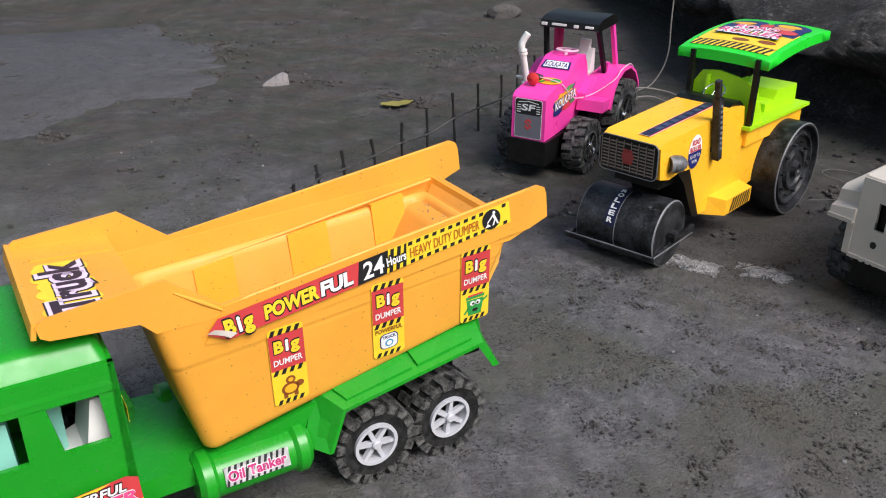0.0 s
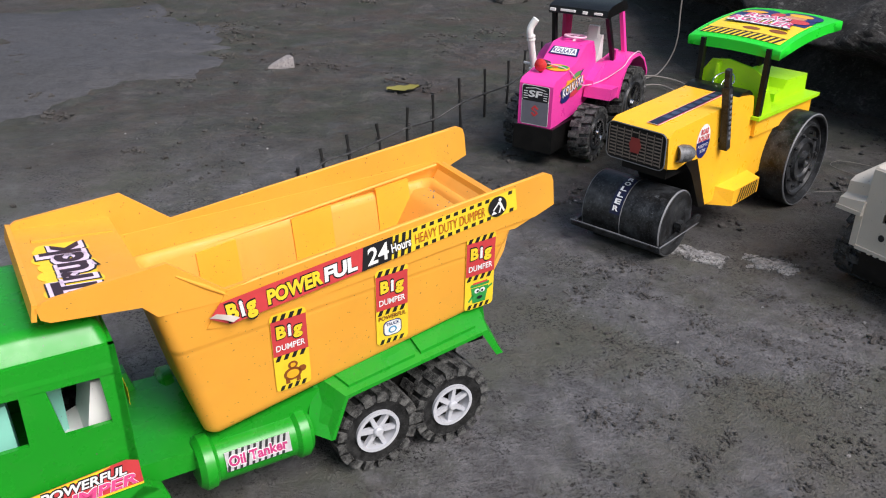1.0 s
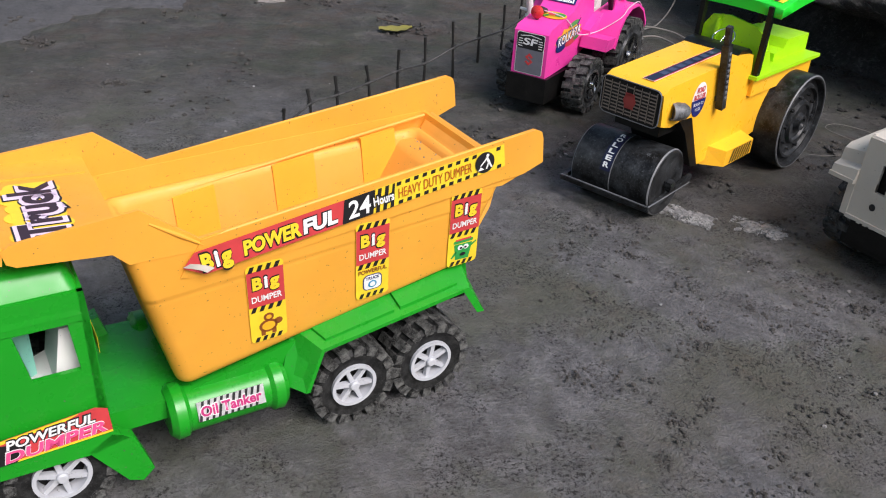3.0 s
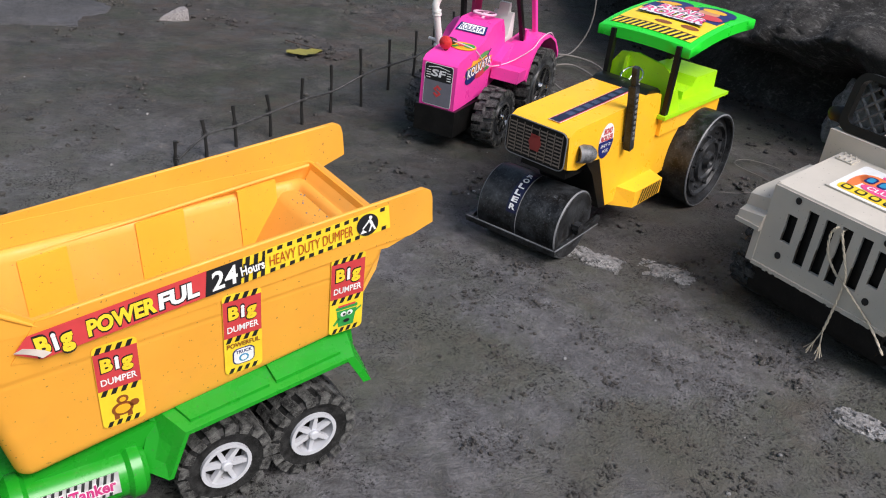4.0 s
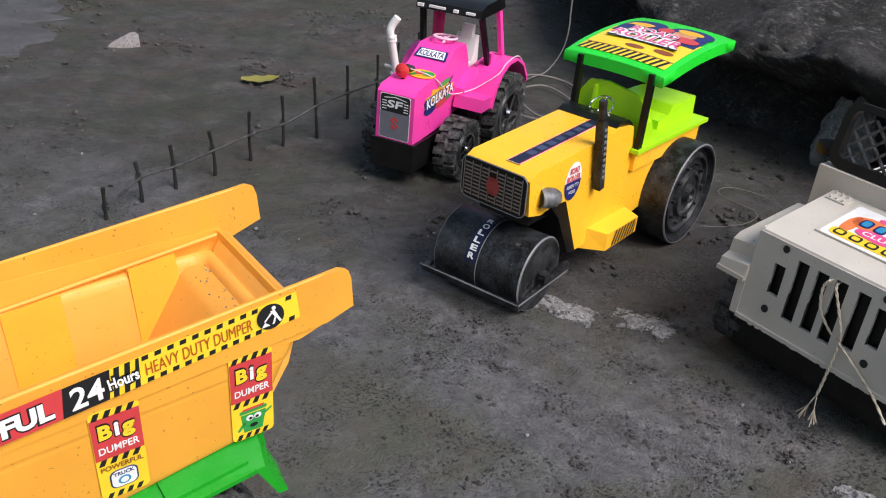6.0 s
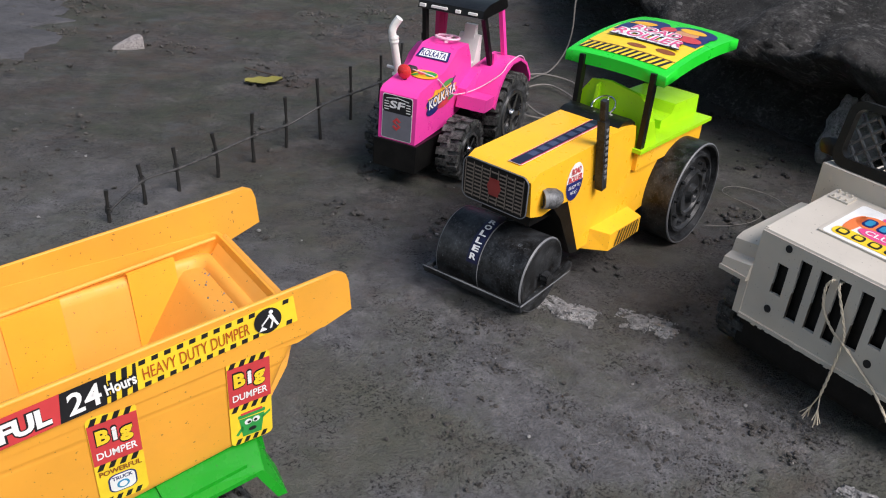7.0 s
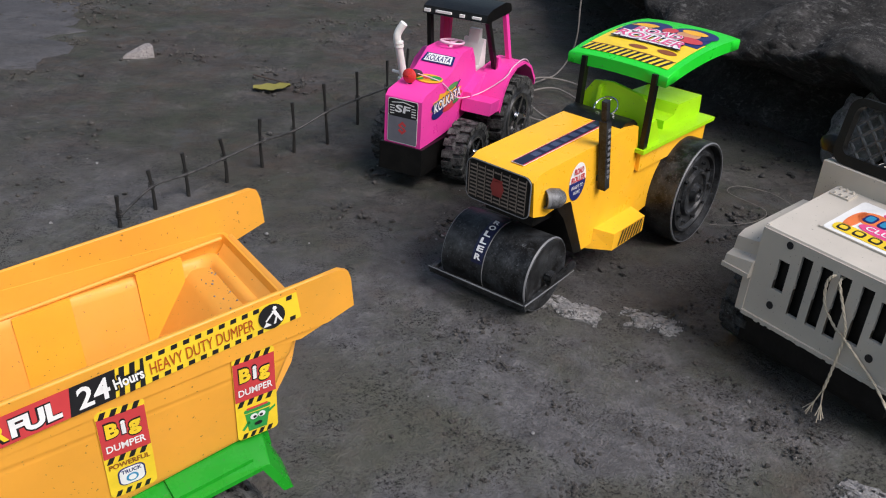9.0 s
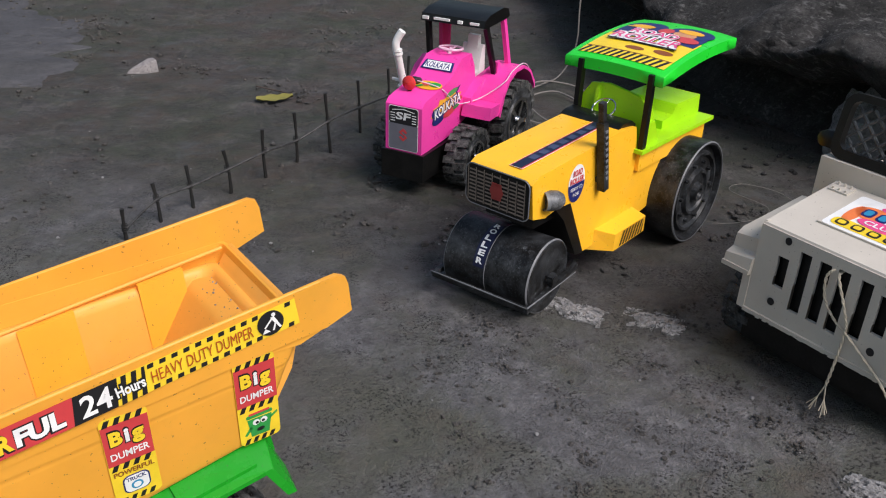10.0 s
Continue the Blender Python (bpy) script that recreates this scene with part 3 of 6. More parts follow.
for _ in range(34):
    x = rng.uniform(0.098, 0.114)
    lump(bm, (x, rng.uniform(0.02, WT - 0.016), 0.1785 + 0.15 * (x - 0.098)), (rng.uniform(0.0003, 0.0009),) * 3, rng.random() * 9, cuts=1)
part("dust_crumbs", bm, MORTAR, truck, "pale crumbs of dust on the tail shelf")

# shallow raised frame on the hood
bm = bmesh.new()
prism(bm, [(-0.207, 0.205), (-0.155, 0.2015), (-0.155, 0.2035), (-0.207, 0.207)], 0.1, 0.104)
part("hood_ridge", bm, YELLOW, truck)

# chassis deck and rear mudguards
bm = bmesh.new()
prism(bm, [(-0.185, 0.048), (-0.185, 0.066), (-0.132, 0.064), (0.102, 0.1165), (0.105, 0.1), (-0.045, 0.062), (-0.05, 0.048)], 0.012, WT - 0.012)
prism(bm, [(-0.172, 0.06), (-0.172, 0.079), (-0.162, 0.083), (-0.157, 0.066)], WT - 0.025, WT - 0.012)
soft(bm, 0.0015)
part("chassis_deck", bm, GREEN, truck)
for far in (False, True):
    def fy(y):
        return WT - y if far else y
    bm = bmesh.new()
    top = [(-0.043, 0.018, 0.0925), (0.099, 0.018, 0.119)]
    out = [(-0.030, -0.008, 0.0845), (0.094, -0.008, 0.104)]
    loft(bm, [(x, fy(y), z) for x, y, z in (top[0], top[1], out[1], out[0])], [(x, fy(y), z - 0.003) for x, y, z in (top[0], top[1], out[1], out[0])])
    # two raised panels on the slope
    def slope(a, b):
        """A point on the guard's top: a along it, b from its inner to its outer edge."""
        p, q = Vector(top[0]).lerp(Vector(top[1]), a), Vector(out[0]).lerp(Vector(out[1]), a)
        return p.lerp(q, b)
    for a0, a1 in ((0.06, 0.5), (0.54, 0.93)):
        ring = [slope(a, b) for a, b in ((a0, 0.2), (a1, 0.2), (a1, 0.8), (a0, 0.8))]
        loft(bm, [(p.x, fy(p.y), p.z + 0.0022) for p in ring], [(p.x, fy(p.y), p.z - 0.001) for p in ring])
    # slanted front apron and narrow rear lip
    for a, b, c, d in (((-0.043, 0.018, 0.0925), (-0.030, -0.008, 0.0845), (-0.043, -0.0085, 0.049), (-0.0575, 0.006, 0.0535)), ((0.0885, -0.008, 0.103), (0.0925, 0.012, 0.1115), (0.1035, 0.008, 0.087), (0.1025, -0.0105, 0.0795))):
        ring = [(x, fy(y), z) for x, y, z in (a, b, c, d)]
        loft(bm, ring, [(x + (0.003 if x < 0 else 0.0065), y, z) for x, y, z in ring])
    soft(bm, 0.0018, 3)
    part("mudguard", bm, GREEN, truck)

# underframe, axles
bm = bmesh.new()
box(bm, -0.27, -0.04, 0.035, WT - 0.035, 0.035, 0.055)
# enlarged block, also fills the shaded gap behind the wheels with black
box(bm, -0.04, 0.092, 0.034, WT - 0.034, 0.026, 0.084)
box(bm, -0.06, -0.03, 0.015, WT - 0.015, 0.038, 0.075)
box(bm, 0.09, 0.104, 0.012, WT - 0.012, 0.082, 0.097)
drum(bm, 0.004, 0.004, WT - 0.004, (0, 0, 0.0355), 12)
drum(bm, 0.004, 0.004, WT - 0.004, (0.0684, 0, 0.0355), 12)
drum(bm, 0.004, 0.004, WT - 0.004, (-0.212, 0, 0.0355), 12)
soft(bm, 0.001)
part("underframe", bm, BLACK, truck)
for x, turn in ((0.0, 8), (0.0684, 38), (-0.212, 20)):
    tyre_wheel(truck, (x, 0.0, 0.0352), 0.0352, 0.03, 0.0182, RIM, TYRE, 17, 6, 0.0024, True, turn, TREAD)
    tyre_wheel(truck, (x, WT, 0.0352), 0.0352, 0.03, 0.0182, RIM, TYRE, 17, 6, 0.0024, False, turn, TREAD)

# fuel tanks with end caps and straps
for far in (False, True):
    y = WT - 0.0155 if far else 0.0155
    bm = bmesh.new()
    drum(bm, 0.0175, -0.134, -0.056, (0, y, 0.0495), 32, "x", 0.003)
    drum(bm, 0.0205, -0.139, -0.124, (0, y, 0.0495), 32, "x", 0.004)
    drum(bm, 0.0205, -0.068, -0.053, (0, y, 0.0495), 32, "x", 0.004)
    box(bm, -0.137, -0.055, y - 0.002, y + 0.012, 0.03, 0.066)
    part("fuel_tank", bm, GREEN, truck)

# cab: side walls round two windows, roof, back and front
bm = bmesh.new()
for far in (False, True):
    ya, yb = (0.0, 0.0035) if not far else (WT - 0.0035, WT)
    for pts in ([(-0.31, 0.05), (-0.31, 0.1165), (-0.178, 0.1165), (-0.1765, 0.06), (-0.17, 0.05)], [(-0.3, 0.1525), (-0.297, 0.173), (-0.1795, 0.173), (-0.1785, 0.1515)],
                [(-0.1885, 0.1165), (-0.1915, 0.1525), (-0.1785, 0.1525), (-0.178, 0.1165)], [(-0.2375, 0.1165), (-0.2375, 0.1525), (-0.2225, 0.1525), (-0.2165, 0.1165)], [(-0.31, 0.1165), (-0.3, 0.1525), (-0.285, 0.1525), (-0.28, 0.1165)]):
        prism(bm, pts, ya, yb)
    # rear skirt of the front mudguard and the arch rim
    prism(bm, [(-0.178, 0.062), (-0.165, 0.055), (-0.1545, 0.022), (-0.163, 0.014), (-0.172, 0.018), (-0.194, 0.052)], ya - (0.004 if not far else 0), yb + (0.004 if far else 0))
    prism(bm, [(-0.31, 0.052), (-0.31, 0.06), (-0.178, 0.066), (-0.168, 0.055), (-0.19, 0.05)], ya - (0.004 if not far else 0), yb + (0.004 if far else 0))
prism(bm, [(-0.183, 0.052), (-0.183, 0.173), (-0.1795, 0.173), (-0.1765, 0.06)], 0.0, WT)
prism(bm, [(-0.312, 0.03), (-0.297, 0.173), (-0.294, 0.173), (-0.306, 0.03)], 0.0, WT)
prism(bm, [(-0.305, 0.055), (-0.305, 0.06), (-0.18, 0.06), (-0.18, 0.055)], 0.002, WT - 0.002)
soft(bm, 0.0022, 3)
part("cab", bm, GREEN, truck, "green plastic cab with open window holes", smooth=50)
bm = bmesh.new()
sec = lambda x0, x1, y, z: [(x0, y, z), (x1, y, z), (x1, WT - y, z), (x0, WT - y, z)]
loft(bm, sec(-0.3, -0.1783, -0.0003, 0.157), sec(-0.298, -0.179, 0.0005, 0.168), sec(-0.29, -0.186, 0.013, 0.187))
bmesh.ops.delete(bm, geom=[f for f in bm.faces if max(v.co.z for v in f.verts) < 0.158], context="FACES_ONLY")
soft(bm, 0.007, 4, 20)
part("cab_roof", bm, GREEN, truck)
for x0 in (-0.216, -0.272):
    bm = bmesh.new()
    prism(bm, [(x0, 0.06), (x0, 0.095), (x0 + 0.012, 0.1), (x0 + 0.02, 0.142), (x0 + 0.027, 0.142), (x0 + 0.03, 0.06)], 0.012, 0.055)
    soft(bm, 0.004, 3)
    part("seat", bm, WHITE if x0 > -0.25 else MINT, truck, "white plastic seat" if x0 > -0.25 else "mint plastic seat")
bm = bmesh.new()
prism(bm, [(-0.236, 0.06), (-0.236, 0.12), (-0.222, 0.145), (-0.212, 0.145), (-0.212, 0.06)], 0.035, WT - 0.02)
part("cab_lining", bm, MINT, truck, "mint plastic inner panel")

# printed stickers
def outlined(m, x, y, size, width, parent):
    """The word Big: yellow and white letters edged in black."""
    for text, a, w, ink in (("B", 0.0, 0.37, YELLOW_INK), ("i", 0.44, 0.13, WHITE_INK), ("g", 0.63, 0.37, YELLOW_INK)):
        lettering(text, m, x + (a - 0.03) * width, y - 0.04 * size, size * 1.07, (w + 0.06) * width, INK, parent, 0.0008, bold=0.1)
        lettering(text, m, x + a * width, y, size, w * width, ink, parent, 0.0012, bold=0.05)


band = side_plane(-0.1065, 0.166, -0.0014, 8.6)
st = decal("sticker", band, [[(-0.0125, 0.0095), (0.0, 0.0), (0.0965, 0.0), (0.1005, 0.018), (-0.0035, 0.018)]], RED_INK, truck, label="red side strip with yellow and white letters")
decal("print", band, [[(0.118, 0.0), (0.23, 0.0), (0.23, 0.018), (0.122, 0.018)]], YELLOW_INK, st, 0.0003)
decal("print", band, [[(0.0965, 0.0), (0.12, 0.0), (0.124, 0.018), (0.1005, 0.018)]], INK, st, 0.0005)
decal("print", band, hazard(0.122, 0.139, 0.0, 0.0178, 3, 0.004), INK, st, 0.0007)
squares = [[(0.14 + 0.0069 * k, b), (0.1435 + 0.0069 * k, b), (0.1441 + 0.0069 * k, b + 0.0027), (0.1406 + 0.0069 * k, b + 0.0027)] for k in range(13) if abs(k - 10.3) > 1.2 for b in (0.0004, 0.0149)]
decal("print", band, squares, INK, st, 0.0006)
decal("print", band, [disc(0.2125, 0.009, 0.0083)], INK, st, 0.0009)
digger = [disc(0.2150, 0.0142, 0.0013, n=10), [(0.2128, 0.0128), (0.2152, 0.0128), (0.2168, 0.0088), (0.2150, 0.0078)], [(0.2150, 0.0085), (0.2166, 0.0088), (0.2185, 0.0042), (0.2172, 0.0038)],
          [(0.2148, 0.0085), (0.2156, 0.0078), (0.2140, 0.0038), (0.2126, 0.0038)], [(0.2132, 0.0122), (0.2138, 0.0113), (0.2086, 0.0068), (0.2080, 0.0075)], [(0.2062, 0.0038), (0.2085, 0.0066), (0.2112, 0.0038)]]
decal("print", band, digger, WHITE_INK, st, 0.0013)
outlined(band, -0.001, 0.0035, 0.0115, 0.020, st)
lettering("POWER", band, 0.0262, 0.0035, 0.0105, 0.041, INK, st, 0.0007, bold=0.1, shear=0.12)
lettering("POWER", band, 0.0265, 0.004, 0.0102, 0.0405, YELLOW_INK, st, 0.0011, bold=0.045, shear=0.12)
lettering("FUL", band, 0.0678, 0.0035, 0.0105, 0.026, INK, st, 0.0007, bold=0.1, shear=0.12)
lettering("FUL", band, 0.0682, 0.004, 0.0102, 0.0255, WHITE_INK, st, 0.0011, bold=0.045, shear=0.12)
lettering("24", band, 0.1015, 0.0028, 0.013, 0.0175, WHITE_INK, st, 0.0011, bold=0.02, shear=0.12)
lettering("Hours", band, 0.1205, 0.0058, 0.007, 0.017, INK, st, 0.0011, bold=0.14)
lettering("Hours", band, 0.121, 0.006, 0.0066, 0.016, WHITE_INK, st, 0.0015, bold=0.03)
lettering("HEAVY DUTY DUMPER", band, 0.1405, 0.0052, 0.0078, 0.0605, flat("rust_print", (0.42, 0.07, 0.012)), st, 0.0012, bold=0.0, shear=0.15)
bm = bmesh.new()
curl = [(0.0, 0.0), (0.005, 0.0), (0.010, 0.0012), (0.013, 0.0035)]
loft(bm, *[[band @ Vector((-0.0125 + a, 0.0105 - 0.9 * a * 0.6, 0.0008 + h)), band @ Vector((-0.0075 + a, 0.0115 - 0.5 * a, 0.0008 + h)), band @ Vector((-0.0075 + a, 0.0115 - 0.5 * a, 0.0012 + h)), band @ Vector((-0.0125 + a, 0.0105 - 0.9 * a * 0.6, 0.0012 + h))] for a, h in curl])
part("peeled_corner", bm, PEEL, st, "curled peeling sticker corner")


def side_sticker(x, z, kind):
    p = side_plane(x, z, bed_y(z, 0, False) - 0.0002, 3.0, -5.0) @ Matrix.Diagonal((1.24, 1.12, 1, 1))
    s = decal("sticker", p, [rounded(0, 0.0215, 0, 0.0605, 0.003)], YELLOW_INK, truck, label="small red and yellow hazard sticker")
    decal("print", p, [rect(0.0002, 0.0213, 0.0285, 0.0555)], RED_INK, s, 0.0005)
    decal("print", p, hazard(0.001, 0.0205, 0.0553, 0.0595, 4, 0.0016) + hazard(0.001, 0.0205, 0.0245, 0.0285, 4, 0.0016) + hazard(0.002, 0.0195, 0.0005, 0.004, 4, 0.0014), INK, s, 0.0006)
    outlined(p, 0.003, 0.0425, 0.0085, 0.0155, s)
    lettering("DUMPER", p, 0.002, 0.0325, 0.0045, 0.0175, WHITE_INK, s, bold=0.02)
    if kind == "figure":
        decal("print", p, [disc(0.011, 0.0185, 0.003), disc(0.0105, 0.0115, 0.0055, 0.005), rect(0.006, 0.0085, 0.0045, 0.009), rect(0.0125, 0.015, 0.0045, 0.009), disc(0.0165, 0.0135, 0.0025)], BROWN_INK, s, 0.0005)
        decal("print", p, [disc(0.0105, 0.0115, 0.0038, 0.0033), disc(0.011, 0.0185, 0.0016)], AMBER_INK, s, 0.0008)
    elif kind == "badge":
        lettering("POWERFUL", p, 0.0015, 0.0205, 0.0032, 0.0185, BROWN_INK, s, bold=0.02)
        decal("print", p, [rounded(0.0045, 0.017, 0.006, 0.0185, 0.0035)], NAVY_INK, s, 0.0005)
        decal("print", p, [rounded(0.0052, 0.0163, 0.0067, 0.0178, 0.003)], WHITE_INK, s, 0.0007)
        decal("print", p, [disc(0.0107, 0.0108, 0.0028)], BLUE_INK, s, 0.0009)
        decal("print", p, [disc(0.0107, 0.0108, 0.0018)], WHITE_INK, s, 0.0011)
        lettering("TRUCK", p, 0.0062, 0.0147, 0.0024, 0.0092, NAVY_INK, s, 0.0011, bold=0.03)
    else:
        decal("print", p, [[(0.006, 0.005), (0.0155, 0.0045), (0.0175, 0.0175), (0.0045, 0.018)], rounded(0.004, 0.018, 0.0185, 0.021, 0.001), [(0.016, 0.013), (0.0205, 0.0165), (0.0205, 0.018), (0.0165, 0.0155)], [(0.006, 0.013), (0.0025, 0.0075), (0.0035, 0.0065), (0.007, 0.011)]], GREEN_INK, s, 0.0005)
        decal("print", p, [disc(0.009, 0.0148, 0.0019), disc(0.0131, 0.0148, 0.0019)], WHITE_INK, s, 0.0007)
        decal("print", p, [rect(0.0055, 0.0165, 0.0208, 0.0222)], RED_INK, s, 0.0007)
        decal("print", p, [disc(0.0094, 0.0146, 0.0009), disc(0.0127, 0.0146, 0.0009), disc(0.011, 0.0092, 0.002, 0.0013)], INK, s, 0.001)


side_sticker(-0.0765, 0.0945, "figure")
side_sticker(0.0035, 0.109, "badge")
side_sticker(0.0805, 0.1175, "bin")

hood = top_plane(-0.1925, 0.05, 0.2046, 90, -3.55)
lobes = [disc(-0.031 + 0.0125 * k, 0.001 * (-1) ** k, 0.0108, 0.0178) for k in range(6)] + [rounded(-0.0412, 0.0425, -0.0145, 0.0145, 0.006)]
st = decal("sticker", hood, lobes[-1:], YELLOW_INK, truck, label="yellow hood sticker with dark rounded letters")
decal("print", hood, [lobes[k] for k in (0, 2, 4)], YELLOW_INK, st, 0.0001)
decal("print", hood, [lobes[k] for k in (1, 3, 5)], YELLOW_INK, st, 0.0002)
lettering("Truck", hood, -0.0405, -0.0125, 0.0255, 0.083, INK, st, 0.0007, bold=0.12)
lettering("Truck", hood, -0.0398, -0.012, 0.0248, 0.0816, flat("lilac_print", (0.78, 0.62, 0.76)), st, 0.0010, bold=0.1)
lettering("Truck", hood, -0.038, -0.0113, 0.024, 0.078, flat("plum_print", (0.035, 0.014, 0.025)), st, 0.0013, bold=0.035)
tank = Matrix.Translation((-0.121, 0.0155, 0.0495)) @ Matrix.Rotation(radians(70), 4, "X") @ Matrix.Translation((0, 0, 0.0178))
st = decal("sticker", tank, [rect(0, 0.0485, -0.007, 0.0075)], GREY_INK, truck, label="striped foil sticker on the fuel tank")
decal("print", tank, [rect(0.0, 0.0485, -0.007, 0.0075)], WHITE_INK, st, 0.0003)
decal("print", tank, [[(0.0045 * k, -0.007), (0.0045 * k + 0.002, -0.007), (0.0045 * k + 0.0055, 0.0075), (0.0045 * k + 0.0035, 0.0075)] for k in range(10)], INK, st, 0.0005)
lettering("Oil Tanker", tank, 0.0015, -0.0038, 0.0078, 0.045, WHITE_INK, st, 0.0009, bold=0.07)
lettering("Oil Tanker", tank, 0.002, -0.0035, 0.0072, 0.044, MAGENTA_INK, st, 0.0013, bold=0.035)
rp = Matrix.Translation((-0.1767, 0.03, 0.1)) @ Matrix.Rotation(radians(90), 4, "Z") @ Matrix.Rotation(radians(90), 4, "X")
decal("sticker", rp, [rect(-0.022, 0.05, 0.02, 0.032)], YELLOW_INK, truck, 0.0012, "narrow yellow strip on the cab's back")
cabp = side_plane(-0.295, 0.062, -0.0044, 1.5)
st = decal("sticker", cabp, [[(0, 0), (0.118, 0.0005), (0.1175, 0.02), (0.11, 0.0235), (0, 0.0155)]], RED_INK, truck, label="red and black cab door sticker")
decal("print", cabp, [[(0, 0.0), (0.06, 0.0), (0.07, 0.012), (0.05, 0.0165), (0, 0.013)]], INK, st, 0.0005)
decal("print", cabp, [[(0, 0.013), (0.09, 0.0195), (0.1, 0.0225), (0, 0.0155)], [(0.06, 0.0), (0.118, 0.0005), (0.118, 0.002), (0.062, 0.0015)]], YELLOW_INK, st, 0.0006)
lettering("Big", cabp, 0.022, 0.001, 0.0115, 0.02, YELLOW_INK, st, bold=0.03)
lettering("POWERFUL", cabp, 0.0556, 0.0112, 0.0072, 0.054, INK, st, 0.0009, bold=0.1, shear=0.2, spin=2)
lettering("POWERFUL", cabp, 0.056, 0.0115, 0.0068, 0.053, WHITE_INK, st, 0.0013, bold=0.03, shear=0.2, spin=2)
lettering("DUMPER", cabp, 0.053, 0.0015, 0.0085, 0.062, WHITE_INK, st, bold=0.05, shear=0.2, spin=2)
lettering("DUMPER", cabp, 0.0535, 0.0018, 0.0081, 0.061, PINK_INK, st, 0.0016, bold=0.03, shear=0.2, spin=2)


# ---- toy road roller ----
roller = thing("road_roller", pose(0.2548, 0.3968, 0, 0, 0, 39.2), "yellow toy road roller with black drums and a bright green roof", "toy road roller")
RC = 0.0745  # its middle line


def roller_wheel(y0, y1, face):
    wheel = new("wheel")
    wheel.parent = roller
    wheel.location = (0, 0, 0.0645)
    wheel.scale = (1.04, 1, 1.04)
    r, s = 0.062, (1 if face == y0 else -1)
    f = face
    bm = bmesh.new()
    prof = [(0.002, f + 0.006 * s), (0.006, f - 0.002 * s), (0.010, f - 0.002 * s), (0.012, f + 0.005 * s), (0.022, f + 0.005 * s), (0.024, f + 0.002 * s), (0.027, f + 0.002 * s), (0.029, f + 0.007 * s),
            (0.043, f + 0.007 * s), (0.045, f + 0.003 * s), (0.048, f + 0.003 * s), (0.050, f + 0.008 * s), (0.056, f + 0.008 * s), (0.058, f + 0.0005 * s), (0.0605, f), (0.062, f + 0.0015 * s)]
    other = y1 if face == y0 else y0
    prof += [(0.062, other - 0.0015 * s), (0.0605, other), (0.002, other)]
    lathe(bm, prof, segments=64, closed=False)
    part("tread", bm, BLACK_DUSTY, wheel, smooth=30)
    bm = bmesh.new()
    lathe(bm, [(0.0600, f - 0.0003 * s), (0.0608, f - 0.0004 * s), (0.0618, f + 0.0008 * s), (0.0605, f + 0.001 * s)], segments=64)
    part("worn_edge", bm, WORN, wheel, "pale scuffed edge")
    for k in range(10):
        a = 2 * math.pi * k / 10
        bm = bmesh.new()
        drum(bm, 0.0022, *sorted((f + 0.002 * s, f + 0.007 * s)), centre=(0.036 * math.cos(a), 0, 0.036 * math.sin(a)), segments=10)
        part("bolt", bm, BLACK_DUSTY, wheel)


roller_wheel(0.0, 0.047, 0.0)
roller_wheel(0.102, 0.149, 0.149)

bm = bmesh.new()
side = [(-0.306, 0.119), (-0.312, 0.157), (-0.3, 0.1635), (-0.142, 0.172), (-0.118, 0.169), (-0.11, 0.14), (0.055, 0.135), (0.055, 0.075), (-0.1, 0.05), (-0.205, 0.046), (-0.228, 0.075), (-0.243, 0.113), (-0.256, 0.119), (-0.285, 0.114)]
prism(bm, side, 0.035, 0.114)
soft(bm, 0.009, 4, 30)
box(bm, -0.11, 0.052, 0.03, 0.119, 0.115, 0.137)
box(bm, -0.06, 0.04, 0.04, 0.11, 0.045, 0.12)
part("body", bm, ROLLER_YELLOW, roller, "glossy yellow body with a long hood")
for far in (False, True):
    bm = bmesh.new()
    y = lambda a: 2 * RC - a if far else a
    loft(bm, [(-0.169, y(0.0155), 0.0405), (-0.169, y(0.0155), 0.061), (-0.102, y(0.0155), 0.062), (-0.102, y(0.0155), 0.0425)], [(-0.188, y(0.04), 0.041), (-0.186, y(0.04), 0.0665), (-0.1, y(0.04), 0.0675), (-0.1, y(0.04), 0.043)])
    soft(bm, 0.002, 2)
    step = part("step", bm, ROLLER_YELLOW, roller)
    if not far:
        p = side_plane(-0.158, 0.0425, 0.0153, 1.0)
        decal("print", p, hazard(0, 0.053, 0.0, 0.0175, 8, 0.007), INK, step, 0.0003)

# black arch liner under the hood
bm = bmesh.new()
prism(bm, [(-0.268, 0.118), (-0.24, 0.116), (-0.203, 0.045), (-0.219, 0.048), (-0.25, 0.1)], 0.0342, 0.1148)
prism(bm, [(-0.25, 0.11), (-0.21, 0.05), (-0.2, 0.05), (-0.23, 0.118)], 0.036, 0.113)
box(bm, -0.29, -0.19, 0.045, 0.105, 0.1, 0.117)
box(bm, -0.2, -0.12, 0.04, 0.11, 0.04, 0.055)
soft(bm, 0.0015)
part("arch_liner", bm, BLACK, roller)

# radiator grille: frame, mesh bars and a red maker's mark
fp = Matrix.Translation((-0.3135, RC, 0.14)) @ Matrix.Rotation(radians(-90), 4, "Z") @ Matrix.Rotation(radians(92), 4, "X")
bm = bmesh.new()
slab(bm, fp, rounded(-0.0395, 0.0395, -0.022, 0.022, 0.008), 0.0015)
gr = part("grille", bm, BLACK, roller, "black mesh radiator grille")
rowsb = []
